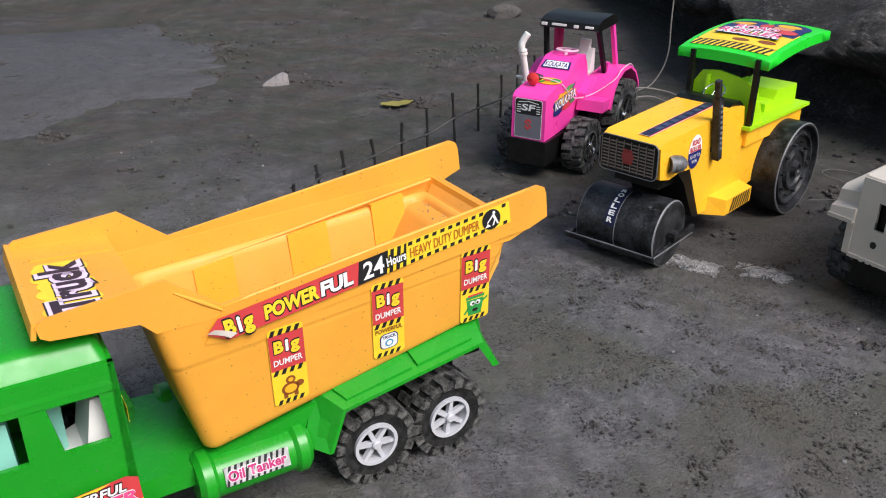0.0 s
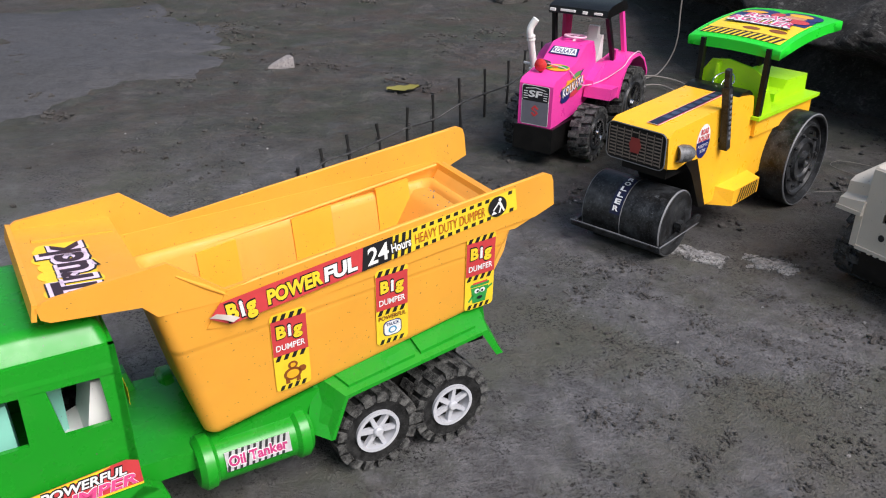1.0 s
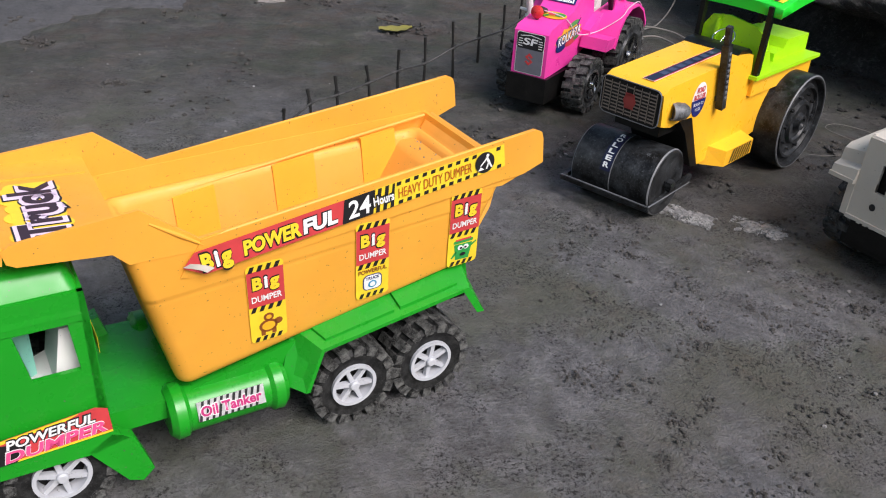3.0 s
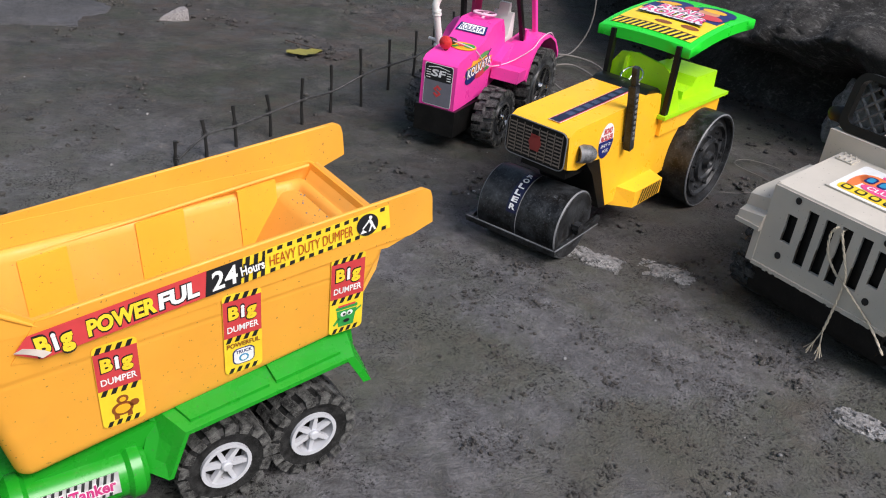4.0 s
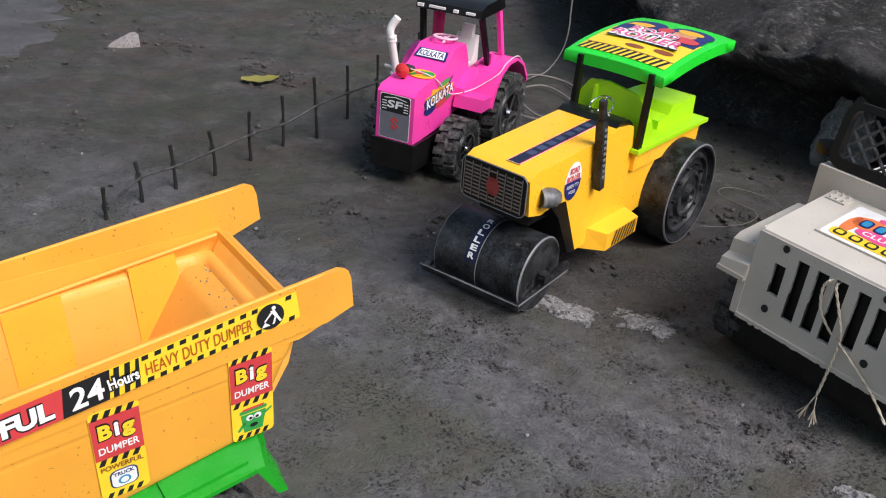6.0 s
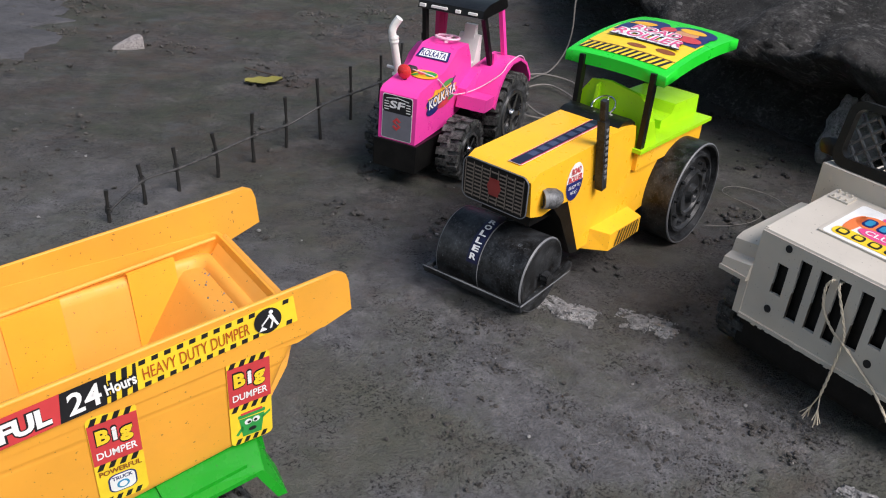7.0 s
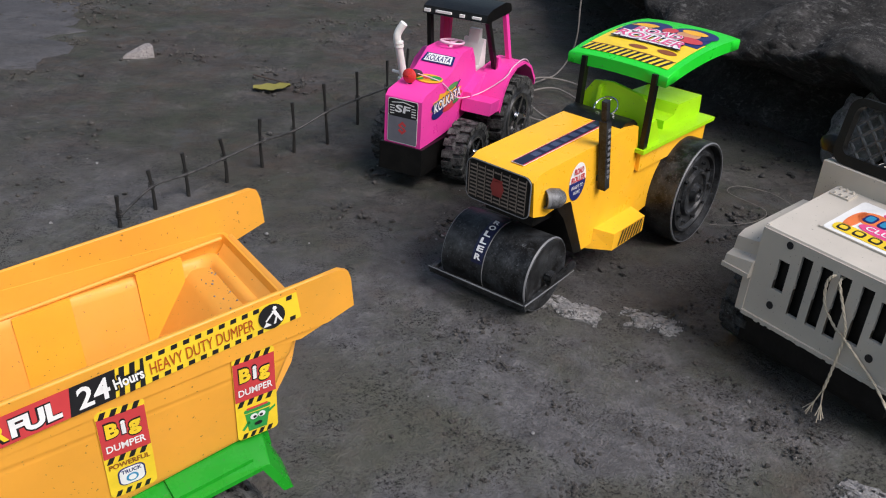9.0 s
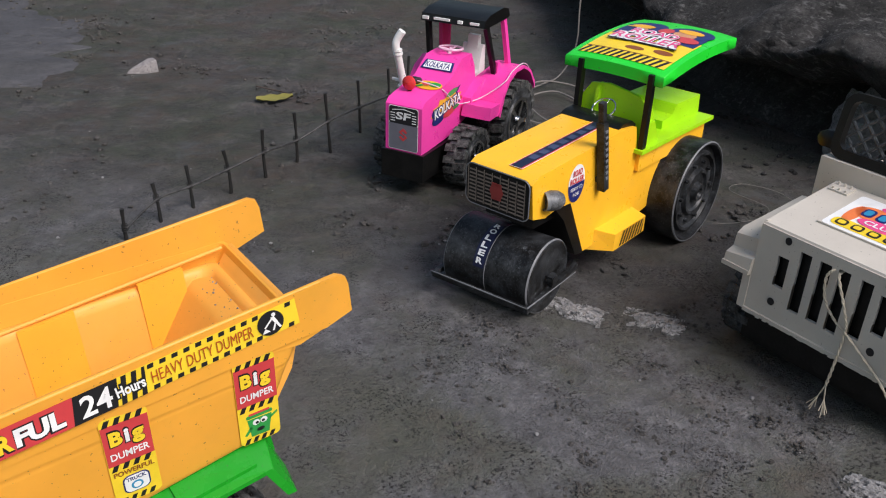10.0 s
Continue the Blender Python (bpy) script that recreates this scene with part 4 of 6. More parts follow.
for i in range(7):
    for j in range(9):
        x0, y0 = -0.0345 + 0.01 * i, -0.0175 + 0.004 * j
        if abs(x0 + 0.0045) < 0.009 and abs(y0) < 0.011:
            continue
        rowsb.append(rect(x0, x0 + 0.0085, y0, y0 + 0.0016))
decal("grille_mesh", fp, rowsb + [rect(-0.0365 + 0.01 * i, -0.0355 + 0.01 * i, -0.0185, 0.0185) for i in range(8)], flat("bronze_print", (0.2, 0.165, 0.14)), gr, 0.0017)
decal("emblem", fp, [disc(0, 0, 0.0085, 0.0085, 8), rect(-0.006, 0.006, -0.009, -0.006), rect(-0.006, 0.006, 0.006, 0.009)], flat("dull_red_print", (0.28, 0.04, 0.035)), gr, 0.0021)

bm = bmesh.new()
tube(bm, [fp @ Vector((a, b, 0.0012)) for a, b in rounded(-0.0392, 0.0392, -0.0217, 0.0217, 0.008) + [(0.0312, -0.0217)]], 0.0007, 6)
part("grille_rim", bm, WORN, gr, "pale scuffed rim")

# hood stripe, badges, lamp and exhaust
hp = top_plane(-0.3, RC - 0.010, 0.1645, 0, 3.1)
st = decal("sticker", hp, [rect(0.0, 0.15, -0.0078, 0.0078)], WHITE_INK, roller, label="navy hood stripe edged in white and red")
decal("print", hp, [rect(0.0005, 0.1495, -0.0072, 0.0072)], RED_INK, st, 0.0005)
decal("print", hp, [rect(0.0005, 0.1495, -0.0059, 0.0059)], flat("dark_navy_print", (0.006, 0.009, 0.035)), st, 0.0007)
decal("print", hp, [rounded(0.025 + 0.017 * k, 0.036 + 0.017 * k, -0.004, 0.004, 0.001) for k in range(7)], flat("dull_blue_print", (0.05, 0.06, 0.12)), st, 0.0009)
bp = side_plane(-0.2475, 0.1165, 0.0349, 0) @ Matrix.Diagonal((1.2, 1.2, 1, 1))
st = decal("badge", bp, [disc(0.0125, 0.0165, 0.0125, 0.0175, 32)], WHITE_INK, roller, label="oval white and navy badge with red letters")
low = [(0.0125 + 0.0125 * math.cos(a), 0.0165 + 0.0175 * math.sin(a)) for a in [math.pi + k * math.pi / 16 for k in range(17)]]
decal("print", bp, [low], NAVY_INK, st, 0.0005)
decal("print", bp, [disc(0.0125, 0.0165, 0.0118, 0.0168, 32)], flat("cream_print", (0.75, 0.6, 0.3)), st, 0.0002)
lettering("ROAD", bp, 0.0055, 0.024, 0.0055, 0.014, RED_INK, st, bold=0.03)
lettering("ROLLER", bp, 0.002, 0.0172, 0.0052, 0.021, RED_INK, st, bold=0.03)
lettering("READY TO", bp, 0.0035, 0.0105, 0.0034, 0.018, WHITE_INK, st)
lettering("WORK", bp, 0.0072, 0.005, 0.0034, 0.0105, WHITE_INK, st)
bm = bmesh.new()
lathe(bm, [(0.0005, -0.014), (0.006, -0.013), (0.0095, -0.008), (0.0105, 0.0), (0.010, 0.004), (0.0005, 0.006)], (0, 0, 0), 20, "x", False)
lamp = part("headlamp", bm, rubbery("scuffed_grey_plastic", 0.05, 0.7, (0.3, 0.31, 0.33), 90.0, 0.4), roller, "grey domed headlamp")
lamp.matrix_basis = Matrix.Translation((-0.283, 0.031, 0.134)) @ Matrix.Rotation(radians(150), 4, "Z")
bm = bmesh.new()
lathe(bm, [(0.0085, 0.003), (0.0098, 0.003), (0.0098, 0.008), (0.0085, 0.008)], (0, 0, 0), 20, "x")
part("lamp_ring", bm, WORN, lamp)
bm = bmesh.new()
box(bm, -0.0045, 0.0045, 0.0235, 0.0325, 0.0, 0.082)
box(bm, -0.0032, 0.0032, 0.025, 0.031, 0.082, 0.104)
soft(bm, 0.002, 2)
box(bm, -0.0035, 0.0035, 0.03, 0.037, 0.009, 0.015)
ex = part("exhaust", bm, BLACK_DUSTY, roller, "ribbed black upright exhaust stack")
for k in range(9):
    bm = bmesh.new()
    box(bm, -0.0022, 0.0023, 0.0226, 0.0242, 0.014 + 0.007 * k, 0.017 + 0.007 * k)
    part("rib", bm, WORN, ex)
# the stack leans a little to the front
ex.matrix_basis = Matrix.Translation((-0.188, 0, 0.118)) @ Matrix.Rotation(radians(-13), 4, "Y")

# driver's place: lime floor and seats, steering wheel
bm = bmesh.new()
box(bm, -0.117, 0.062, 0.024, 0.125, 0.138, 0.1425)
prism(bm, [(-0.114, 0.139), (-0.106, 0.196), (-0.096, 0.202), (-0.076, 0.196), (-0.066, 0.139)], 0.094, 0.098)
prism(bm, [(-0.104, 0.139), (-0.098, 0.17), (-0.086, 0.17), (-0.07, 0.139)], 0.03, 0.098)
prism(bm, [(-0.035, 0.139), (-0.035, 0.153), (-0.012, 0.156), (-0.004, 0.167), (0.058, 0.166), (0.061, 0.139)], 0.045, 0.112)
soft(bm, 0.0018, 2)
part("seat", bm, LIME, roller, "lime green moulded floor and seat block")
bm = bmesh.new()
wall = [(0.034, 0.141), (0.034, 0.188), (0.048, 0.197), (0.085, 0.203), (0.108, 0.2), (0.121, 0.18), (0.121, 0.141)]
loft(bm, [(-0.106 + 0.1 * (z - 0.141), y, z) for y, z in wall], [(-0.102 + 0.1 * (z - 0.141), y, z) for y, z in wall])
loft(bm, [(-0.104, 0.034, 0.141), (-0.098, 0.034, 0.187), (-0.09, 0.034, 0.187), (-0.066, 0.034, 0.141)], [(-0.104, 0.037, 0.141), (-0.098, 0.037, 0.187), (-0.09, 0.037, 0.187), (-0.066, 0.037, 0.141)])
soft(bm, 0.001, 2)
part("front_wall", bm, LIME, roller, "lime green upright panel behind the dashboard")
bm = bmesh.new()
prism(bm, [(-0.15, 0.171), (-0.14, 0.1755), (-0.122, 0.176), (-0.112, 0.17), (-0.108, 0.15), (-0.14, 0.16)], 0.04, 0.116)
soft(bm, 0.004, 2)
part("dashboard", bm, BLACK, roller, "black jagged dashboard cover")
bm = bmesh.new()
ring = [(0.0135 * math.cos(2 * math.pi * k / 24), 0.0135 * math.sin(2 * math.pi * k / 24), 0) for k in range(25)]
tube(bm, ring, 0.001, 6, False)
tube(bm, [(-0.0135, 0, 0), (0.0135, 0, 0)], 0.0006, 6)
tube(bm, [(0, 0, 0), (0, 0, -0.02)], 0.0012, 6)
sw = part("steering_wheel", bm, CHROME, roller, "thin silver steering wheel")
sw.matrix_basis = Matrix.Translation((-0.118, RC + 0.004, 0.18)) @ Matrix.Rotation(radians(-38), 4, "Y")

# roof on its posts
for x0, y0, x1, y1 in ((-0.109, 0.03, -0.108, 0.03), (-0.109, 0.119, -0.108, 0.119), (0.048, 0.112, 0.046, 0.112)):
    bm = bmesh.new()
    loft(bm, [(x0 - 0.004, y0 - 0.003, 0.138), (x0 + 0.004, y0 - 0.003, 0.138), (x0 + 0.004, y0 + 0.003, 0.138), (x0 - 0.004, y0 + 0.003, 0.138)],
         [(x1 - 0.004, y1 - 0.003, 0.227), (x1 + 0.004, y1 - 0.003, 0.227), (x1 + 0.004, y1 + 0.003, 0.227), (x1 - 0.004, y1 + 0.003, 0.227)])
    soft(bm, 0.001, 1)
    part("roof_post", bm, BLACK, roller, "black roof post")
roof_m = Matrix.Translation((-0.0195, 0.0795, 0.2335)) @ Matrix.Rotation(radians(-4.4), 4, "Y")
RL, RW = 0.0885, 0.063
bm = bmesh.new()
cols = []
for i in range(13):
    a = -1 + 2 * i / 12
    row = []
    for j in range(9):
        b = -1 + 2 * j / 8
        row.append(bm.verts.new(roof_m @ Vector((a * RL, b * RW, 0.0065 * (1 - a * a) + 0.003 * (1 - b * b)))))
    cols.append(row)
for a, b in zip(cols, cols[1:]):
    for j in range(8):
        bm.faces.new((a[j], b[j], b[j + 1], a[j + 1]))
geom = bmesh.ops.extrude_face_region(bm, geom=bm.faces[:])["geom"]
for v in [g for g in geom if isinstance(g, bmesh.types.BMVert)]:
    v.co.z -= 0.013
soft(bm, 0.002, 2, 50)
part("roof", bm, ROOF_GREEN, roller, "bright green gently arched roof", smooth=50)


def roof_print(shapes, material, parent, lift, label="", name="print"):
    """Printed shapes bent over the arched roof. Their a runs across it and their b from its front to its back."""
    bm = bmesh.new()
    for pts in shapes:
        bm.faces.new([bm.verts.new((a, b, 0)) for a, b in pts])
    for axis in (0, 1):
        for k in range(-8, 9):
            no = Vector((1 - axis, axis, 0))
            bmesh.ops.bisect_plane(bm, geom=bm.verts[:] + bm.edges[:] + bm.faces[:], plane_co=no * 0.01 * k, plane_no=no)
    for v in bm.verts:
        a, b, _ = v.co
        v.co = roof_m @ Vector((b, -a, 0.0065 * (1 - (b / RL) ** 2) + 0.003 * (1 - (a / RW) ** 2) + lift))
    bmesh.ops.recalc_face_normals(bm, faces=bm.faces[:])
    return part(name, bm, material, parent, label, smooth=0)


st = roof_print([rect(-0.055, 0.055, -0.076, 0.012)], YELLOW_INK, roller, 0.0006, "large printed roof sticker with hazard stripes", "sticker")
roof_print([[(-0.055 + 0.0082 * k, -0.076), (-0.051 + 0.0082 * k, -0.076), (-0.0455 + 0.0082 * k, -0.058), (-0.0495 + 0.0082 * k, -0.058)] for k in range(13)], INK, st, 0.0009)
roof_print([rect(-0.055, 0.055, -0.0575, -0.056), disc(0.0, -0.044, 0.012, 0.005), disc(0.034, -0.04, 0.012, 0.006)], BROWN_INK, st, 0.0009)
navy = [rect(-0.053, 0.053, -0.006, 0.03), disc(-0.028, 0.036, 0.025, 0.024), disc(0.027, 0.043, 0.027, 0.024)]
for k, pts in enumerate(navy):
    roof_print([pts], NAVY_INK, st, 0.0009 + 0.0001 * k)
roof_print([disc(0.024, 0.03, 0.014, 0.012), disc(-0.028, 0.02, 0.008, 0.008)], flat("tan_print", (0.6, 0.28, 0.13)), st, 0.0013)
roof_print([disc(0.025, 0.045, 0.016, 0.010), disc(-0.032, 0.034, 0.015, 0.008), rect(-0.05, -0.02, 0.026, 0.03)], AMBER_INK, st, 0.0015)
roof_print([disc(0.034, 0.012, 0.016, 0.011), disc(0.0, 0.03, 0.009, 0.012)], RED_INK, st, 0.0014)
mid = roof_m @ Matrix.Translation((0, 0, 0.0098)) @ Matrix.Rotation(radians(-90), 4, "Z")
for text, x, y, w, h in (("ROAD", -0.004, 0.0, 0.062, 0.018), ("ROLLER", 0.0, -0.026, 0.09, 0.022)):
    lettering(text, mid, x - w / 2, y, h, w, INK, st, 0.0007, bold=0.16)
    lettering(text, mid, x - w / 2 + 0.001, y + 0.0008, h * 0.95, w * 0.97, WHITE_INK, st, 0.0012, bold=0.11)
    lettering(text, mid, x - w / 2 + 0.002, y + 0.0016, h * 0.88, w * 0.95, PINK_INK, st, 0.0017, bold=0.01)

# front drum in its yoke
fd = new("front_drum")
fd.parent = roller
fd.matrix_basis = Matrix.Translation((-0.268, 0.0, 0.0415)) @ Matrix.Rotation(radians(4), 4, "Z")
bm = bmesh.new()
r = 0.0415
lathe(bm, [(0.001, 0.036), (0.03, 0.036), (0.034, 0.034), (0.039, 0.0335), (r, 0.0355), (r, 0.086), (r - 0.0012, 0.0865), (r - 0.0012, 0.0875), (r, 0.088), (r, 0.1385), (0.039, 0.1405), (0.001, 0.1395)], segments=64, closed=False)
part("drum", bm, BLACK_DUSTY, fd, smooth=30)
for yy in (0.0345, 0.1395):
    bm = bmesh.new()
    lathe(bm, [(r - 0.0012, yy - 0.0006), (r - 0.0004, yy - 0.0002), (r + 0.0002, yy + 0.001), (r - 0.001, yy + 0.001)] if yy < 0.1 else [(r - 0.0012, yy + 0.0006), (r - 0.0004, yy + 0.0002), (r + 0.0002, yy - 0.001), (r - 0.001, yy - 0.001)], segments=64)
    part("worn_edge", bm, WORN, fd, "pale scuffed edge")
bm = bmesh.new()
for k in range(10):
    a0, a1 = radians(95 + 7.5 * k), radians(95 + 7.5 * (k + 1))
    loft(bm, *[[((r + h) * math.cos(a), y, (r + h) * math.sin(a)) for h in (0, 0.0005) for y in ((0.088, 0.1015) if h == 0 else (0.1015, 0.088))] for a in (a0, a1)])
stp = part("sticker", bm, flat("deep_navy_print", (0.006, 0.008, 0.04)), fd, "navy sticker strip with white letters", smooth=0)
for k, ch in enumerate("ROLLER"):
    a = radians(100 + 12 * k)
    out, right = Vector((math.cos(a), 0, math.sin(a))), Vector((0, -1, 0))
    m = Matrix.Translation(out * (r + 0.0004) + Vector((0, 0.0945, 0))) @ Matrix((right, out.cross(right), out)).transposed().to_4x4()
    lettering(ch, m, -0.004, -0.003, 0.006, 0.008, WHITE_INK, stp, 0.0004, bold=0.04)
bm = bmesh.new()
for y in (0.0285, 0.1465):
    box(bm, -0.047, 0.05, y - 0.0022, y + 0.0022, -0.0185, -0.0125)
    drum(bm, 0.006, y - 0.004, y + 0.004, (0, 0, -0.006), 14)
    box(bm, -0.005, 0.005, y - 0.003, y + 0.003, -0.012, 0.0)
box(bm, -0.051, -0.047, 0.0265, 0.1485, -0.0185, -0.0125)
box(bm, -0.0525, -0.0505, 0.0265, 0.1485, -0.0145, -0.0115)
soft(bm, 0.001, 1)
yoke = part("yoke", bm, BLACK_DUSTY, fd, "scuffed black scraper frame round the drum")
yoke.rotation_euler = (0, radians(-7), 0)
yoke.location = (0, 0, 0.004)
bm = bmesh.new()
tube(bm, [(-0.0525, 0.027, -0.0113), (-0.0527, 0.09, -0.0111), (-0.0525, 0.148, -0.0113)], [0.0004, 0.0009, 0.0004], 6)
tube(bm, [(-0.051, 0.0263, -0.0124), (0.0, 0.0262, -0.0123), (0.05, 0.0263, -0.0124)], [0.0009, 0.0007, 0.0004], 6)
part("worn_edge", bm, WORN, fd, "pale scuffed edge")
bm = bmesh.new()
lathe(bm, [(r + 0.0001, 0.0862), (r + 0.0005, 0.0868), (r + 0.0001, 0.0874)], segments=64)
part("seam", bm, WORN, fd, "pale scuffed moulding seam")


# ---- toy tractor ----
tractor = thing("tractor", pose(-0.0005, 0.5645, 0, 0, 0, 52.5), "hot pink toy tractor with a white exhaust and black canopy", "toy tractor")
TC = 0.071
for y, near in ((-0.008, True), (2 * TC + 0.008, False)):
    tyre_wheel(tractor, (0.152, y, 0.061), 0.061, 0.04, 0.036, CHROME, TYRE_DARK, 20, 5, 0.005, near, 12, TREAD)
for y, near in ((0.0, True), (2 * TC, False)):
    tyre_wheel(tractor, (0.028, y, 0.0425), 0.0425, 0.03, 0.024, CHROME, TYRE_DARK, 16, 5, 0.0035, near, 30, TREAD)
bm = bmesh.new()
hood = [(-0.052, 0.062), (-0.052, 0.126), (-0.045, 0.1325), (0.024, 0.1455), (0.057, 0.1675), (0.088, 0.169), (0.099, 0.15), (0.108, 0.115), (0.184, 0.11), (0.184, 0.075), (0.085, 0.08), (0.03, 0.066)]
prism(bm, hood, TC - 0.0275, TC + 0.0275)
soft(bm, 0.007, 4, 25)
part("hood", bm, PINK, tractor, "hot pink moulded hood and body")
for far in (False, True):
    y = lambda a: 2 * TC - a if far else a
    bm = bmesh.new()
    arc = [(0.084, 0.088), (0.096, 0.115), (0.112, 0.132), (0.136, 0.142), (0.166, 0.142), (0.192, 0.13), (0.212, 0.108), (0.214, 0.1)]
    inner = [(x * 0.94 + 0.01, z - 0.004) for x, z in arc]
    loft(bm, [(x, y(-0.006), z) for x, z in arc + inner[::-1]], [(x, y(0.036), z) for x, z in arc + inner[::-1]])
    prism(bm, [(0.062, 0.086), (0.066, 0.112), (0.102, 0.13), (0.184, 0.138), (0.199, 0.1), (0.104, 0.085)], *sorted((y(0.03), y(0.045))))
    prism(bm, [(0.056, 0.088), (0.06, 0.105), (0.09, 0.104), (0.087, 0.088)], *sorted((y(-0.004), y(0.04))))
    soft(bm, 0.0016, 2)
    part("mudguard", bm, PINK, tractor)
bm = bmesh.new()
box(bm, -0.0555, 0.02, TC - 0.032, TC + 0.032, 0.025, 0.063)
soft(bm, 0.004, 2)
box(bm, 0.0, 0.2, TC - 0.022, TC + 0.022, 0.035, 0.08)
drum(bm, 0.007, 0.01, 2 * TC - 0.01, (0.028, 0, 0.0425), 12)
drum(bm, 0.008, 0.01, 2 * TC - 0.01, (0.152, 0, 0.061), 12)
part("undercarriage", bm, BLACK, tractor, "black front weight and axles")
gp = Matrix.Translation((-0.0523, TC, 0.096)) @ Matrix.Rotation(radians(-90), 4, "Z") @ Matrix.Rotation(radians(90), 4, "X") @ Matrix.Diagonal((0.84, 1, 1, 1))
st = decal("grille_sticker", gp, [rounded(-0.0265, 0.0265, -0.031, 0.029, 0.003)], WHITE_INK, tractor, label="grey radiator sticker with a black top")
decal("print", gp, [rounded(-0.0257, 0.0257, -0.0302, 0.006, 0.002)], GREY_INK, st, 0.0004)
decal("print", gp, [rounded(-0.0257, 0.0257, 0.005, 0.0282, 0.004)], INK, st, 0.0005)
decal("print", gp, [rect(-0.023, -0.015, b, b + 0.0011) for b in (0.008, 0.0115, 0.015, 0.0185)] + [rect(0.0155, 0.023, b, b + 0.0011) for b in (0.008, 0.0115, 0.015, 0.0185)] + [[(-0.02, 0.0225), (0, 0.025), (0.02, 0.0225), (0.02, 0.0235), (0, 0.0262), (-0.02, 0.0235)]], WHITE_INK, st, 0.0007)
decal("emblem", gp, [[(-0.0075, -0.0065), (0, -0.0005), (0.0075, -0.0055), (0.0045, -0.0075), (0.0, -0.0045), (-0.003, -0.0065), (0.0015, -0.0095), (-0.0025, -0.0098)], [(0.0075, -0.0125), (0, -0.0185), (-0.0075, -0.0135), (-0.0045, -0.0115), (0.0, -0.0145), (0.003, -0.0125), (-0.0015, -0.0092), (0.0025, -0.009)]], RED_INK, st, 0.0007)
lettering("SF", gp, -0.014, 0.0115, 0.0095, 0.028, WHITE_INK, st, 0.0009, bold=0.03, shear=0.1)
sp = side_plane(-0.026, 0.089, TC - 0.0278, 6) @ Matrix.Diagonal((2.0, 1.3, 1, 1))
burst = [(0.022 + (0.023 if k % 2 else 0.018) * math.cos(math.pi * k / 11), 0.0145 + (0.0135 if k % 2 else 0.0095) * math.sin(math.pi * k / 11)) for k in range(22)]
st = decal("sticker", sp, [burst], AMBER_INK, tractor, label="bright swirl sticker with blue outlined letters")
decal("print", sp, [disc(0.01, 0.008, 0.009, 0.006), rounded(0.001, 0.012, 0.012, 0.02, 0.003), [(0.036, 0.02), (0.043, 0.027), (0.034, 0.026)]], NAVY_INK, st, 0.0005)
decal("print", sp, [disc(0.026, 0.006, 0.010, 0.004), disc(0.04, 0.012, 0.005, 0.003)], RED_INK, st, 0.0005)
decal("print", sp, [disc(0.03, 0.0255, 0.008, 0.003), disc(0.0355, 0.0065, 0.005, 0.002)], GREEN_INK, st, 0.0006)
lettering("KOLKATA", sp, 0.004, 0.010, 0.010, 0.038, NAVY_INK, st, 0.0009, bold=0.09)
lettering("KOLKATA", sp, 0.004, 0.010, 0.010, 0.038, WHITE_INK, st, 0.0013, bold=0.02)
rise = Matrix.Translation((0.0415, TC, 0.1575)) @ Matrix.Diagonal((1, 0.9, 1, 1)) @ Matrix.Rotation(radians(-90), 4, "Z") @ Matrix.Rotation(radians(34), 4, "X")
st = decal("sticker", rise, [[(-0.027, -0.008), (0.027, -0.008), (0.024, 0.008), (-0.024, 0.008)]], NAVY_INK, tractor, 0.0012, "blue and white name sticker on the hood rise")
decal("print", rise, [[(-0.023, -0.0065), (0.023, -0.0065), (0.0205, 0.0066), (-0.0205, 0.0066)]], WHITE_INK, st, 0.0015)
lettering("KOLKATA", rise, -0.0205, -0.0048, 0.0095, 0.041, NAVY_INK, st, 0.0018, bold=0.02)
hp = top_plane(0.0, TC - 0.004, 0.1412, -90, 10.8)
st = decal("sticker", hp, [disc(0.004, 0.0, 0.02, 0.012)], AMBER_INK, tractor, 0.001, "small colourful hood sticker")
decal("print", hp, [disc(0.012, 0.003, 0.009, 0.006), [(-0.012, -0.008), (0.0, 0.008), (0.004, 0.007), (-0.006, -0.009)]], GREEN_INK, st, 0.0014)
decal("print", hp, [disc(0.0, 0.001, 0.006, 0.004)], RED_INK, st, 0.0016)
bm = bmesh.new()
pipe = curve_points([(-0.002, 0.1, 0.132), (-0.006, 0.101, 0.15), (-0.0155, 0.102, 0.18), (-0.0195, 0.103, 0.194), (-0.0185, 0.101, 0.203), (-0.0165, 0.095, 0.213)], 6)
tube(bm, pipe, 0.0052, 12)
for z, x in ((0.181, -0.0155), (0.186, -0.017), (0.134, -0.0025)):
    drum(bm, 0.0066, z, z + 0.003, (x, 0.102, 0), 14, "z")
tube(bm, [(-0.002, 0.1, 0.142), (-0.002, 0.118, 0.143)], 0.0022, 8)
part("exhaust", bm, WHITE, tractor, "white bent exhaust pipe")
bm = bmesh.new()
lathe(bm, [(0.0005, -0.003), (0.006, -0.002), (0.0095, 0.001), (0.0095, 0.004), (0.005, 0.009), (0.004, 0.016), (0.0005, 0.016)], (0, 0, 0), 20, "x", False)
lamp = part("beacon", bm, RED_LENS, tractor, "red round headlamp on a stalk")
lamp.location = (-0.025, 0.0805, 0.148)
bm = bmesh.new()
tube(bm, [(0.004, 0, 0), (0.016, 0, 0.001), (0.03, 0, -0.004)], 0.005, 10)
tube(bm, [(0.005, 0, 0), (0.005, 0, -0.016)], 0.003, 8)
part("lamp_stalk", bm, BLACK_DUSTY, lamp)
bm = bmesh.new()
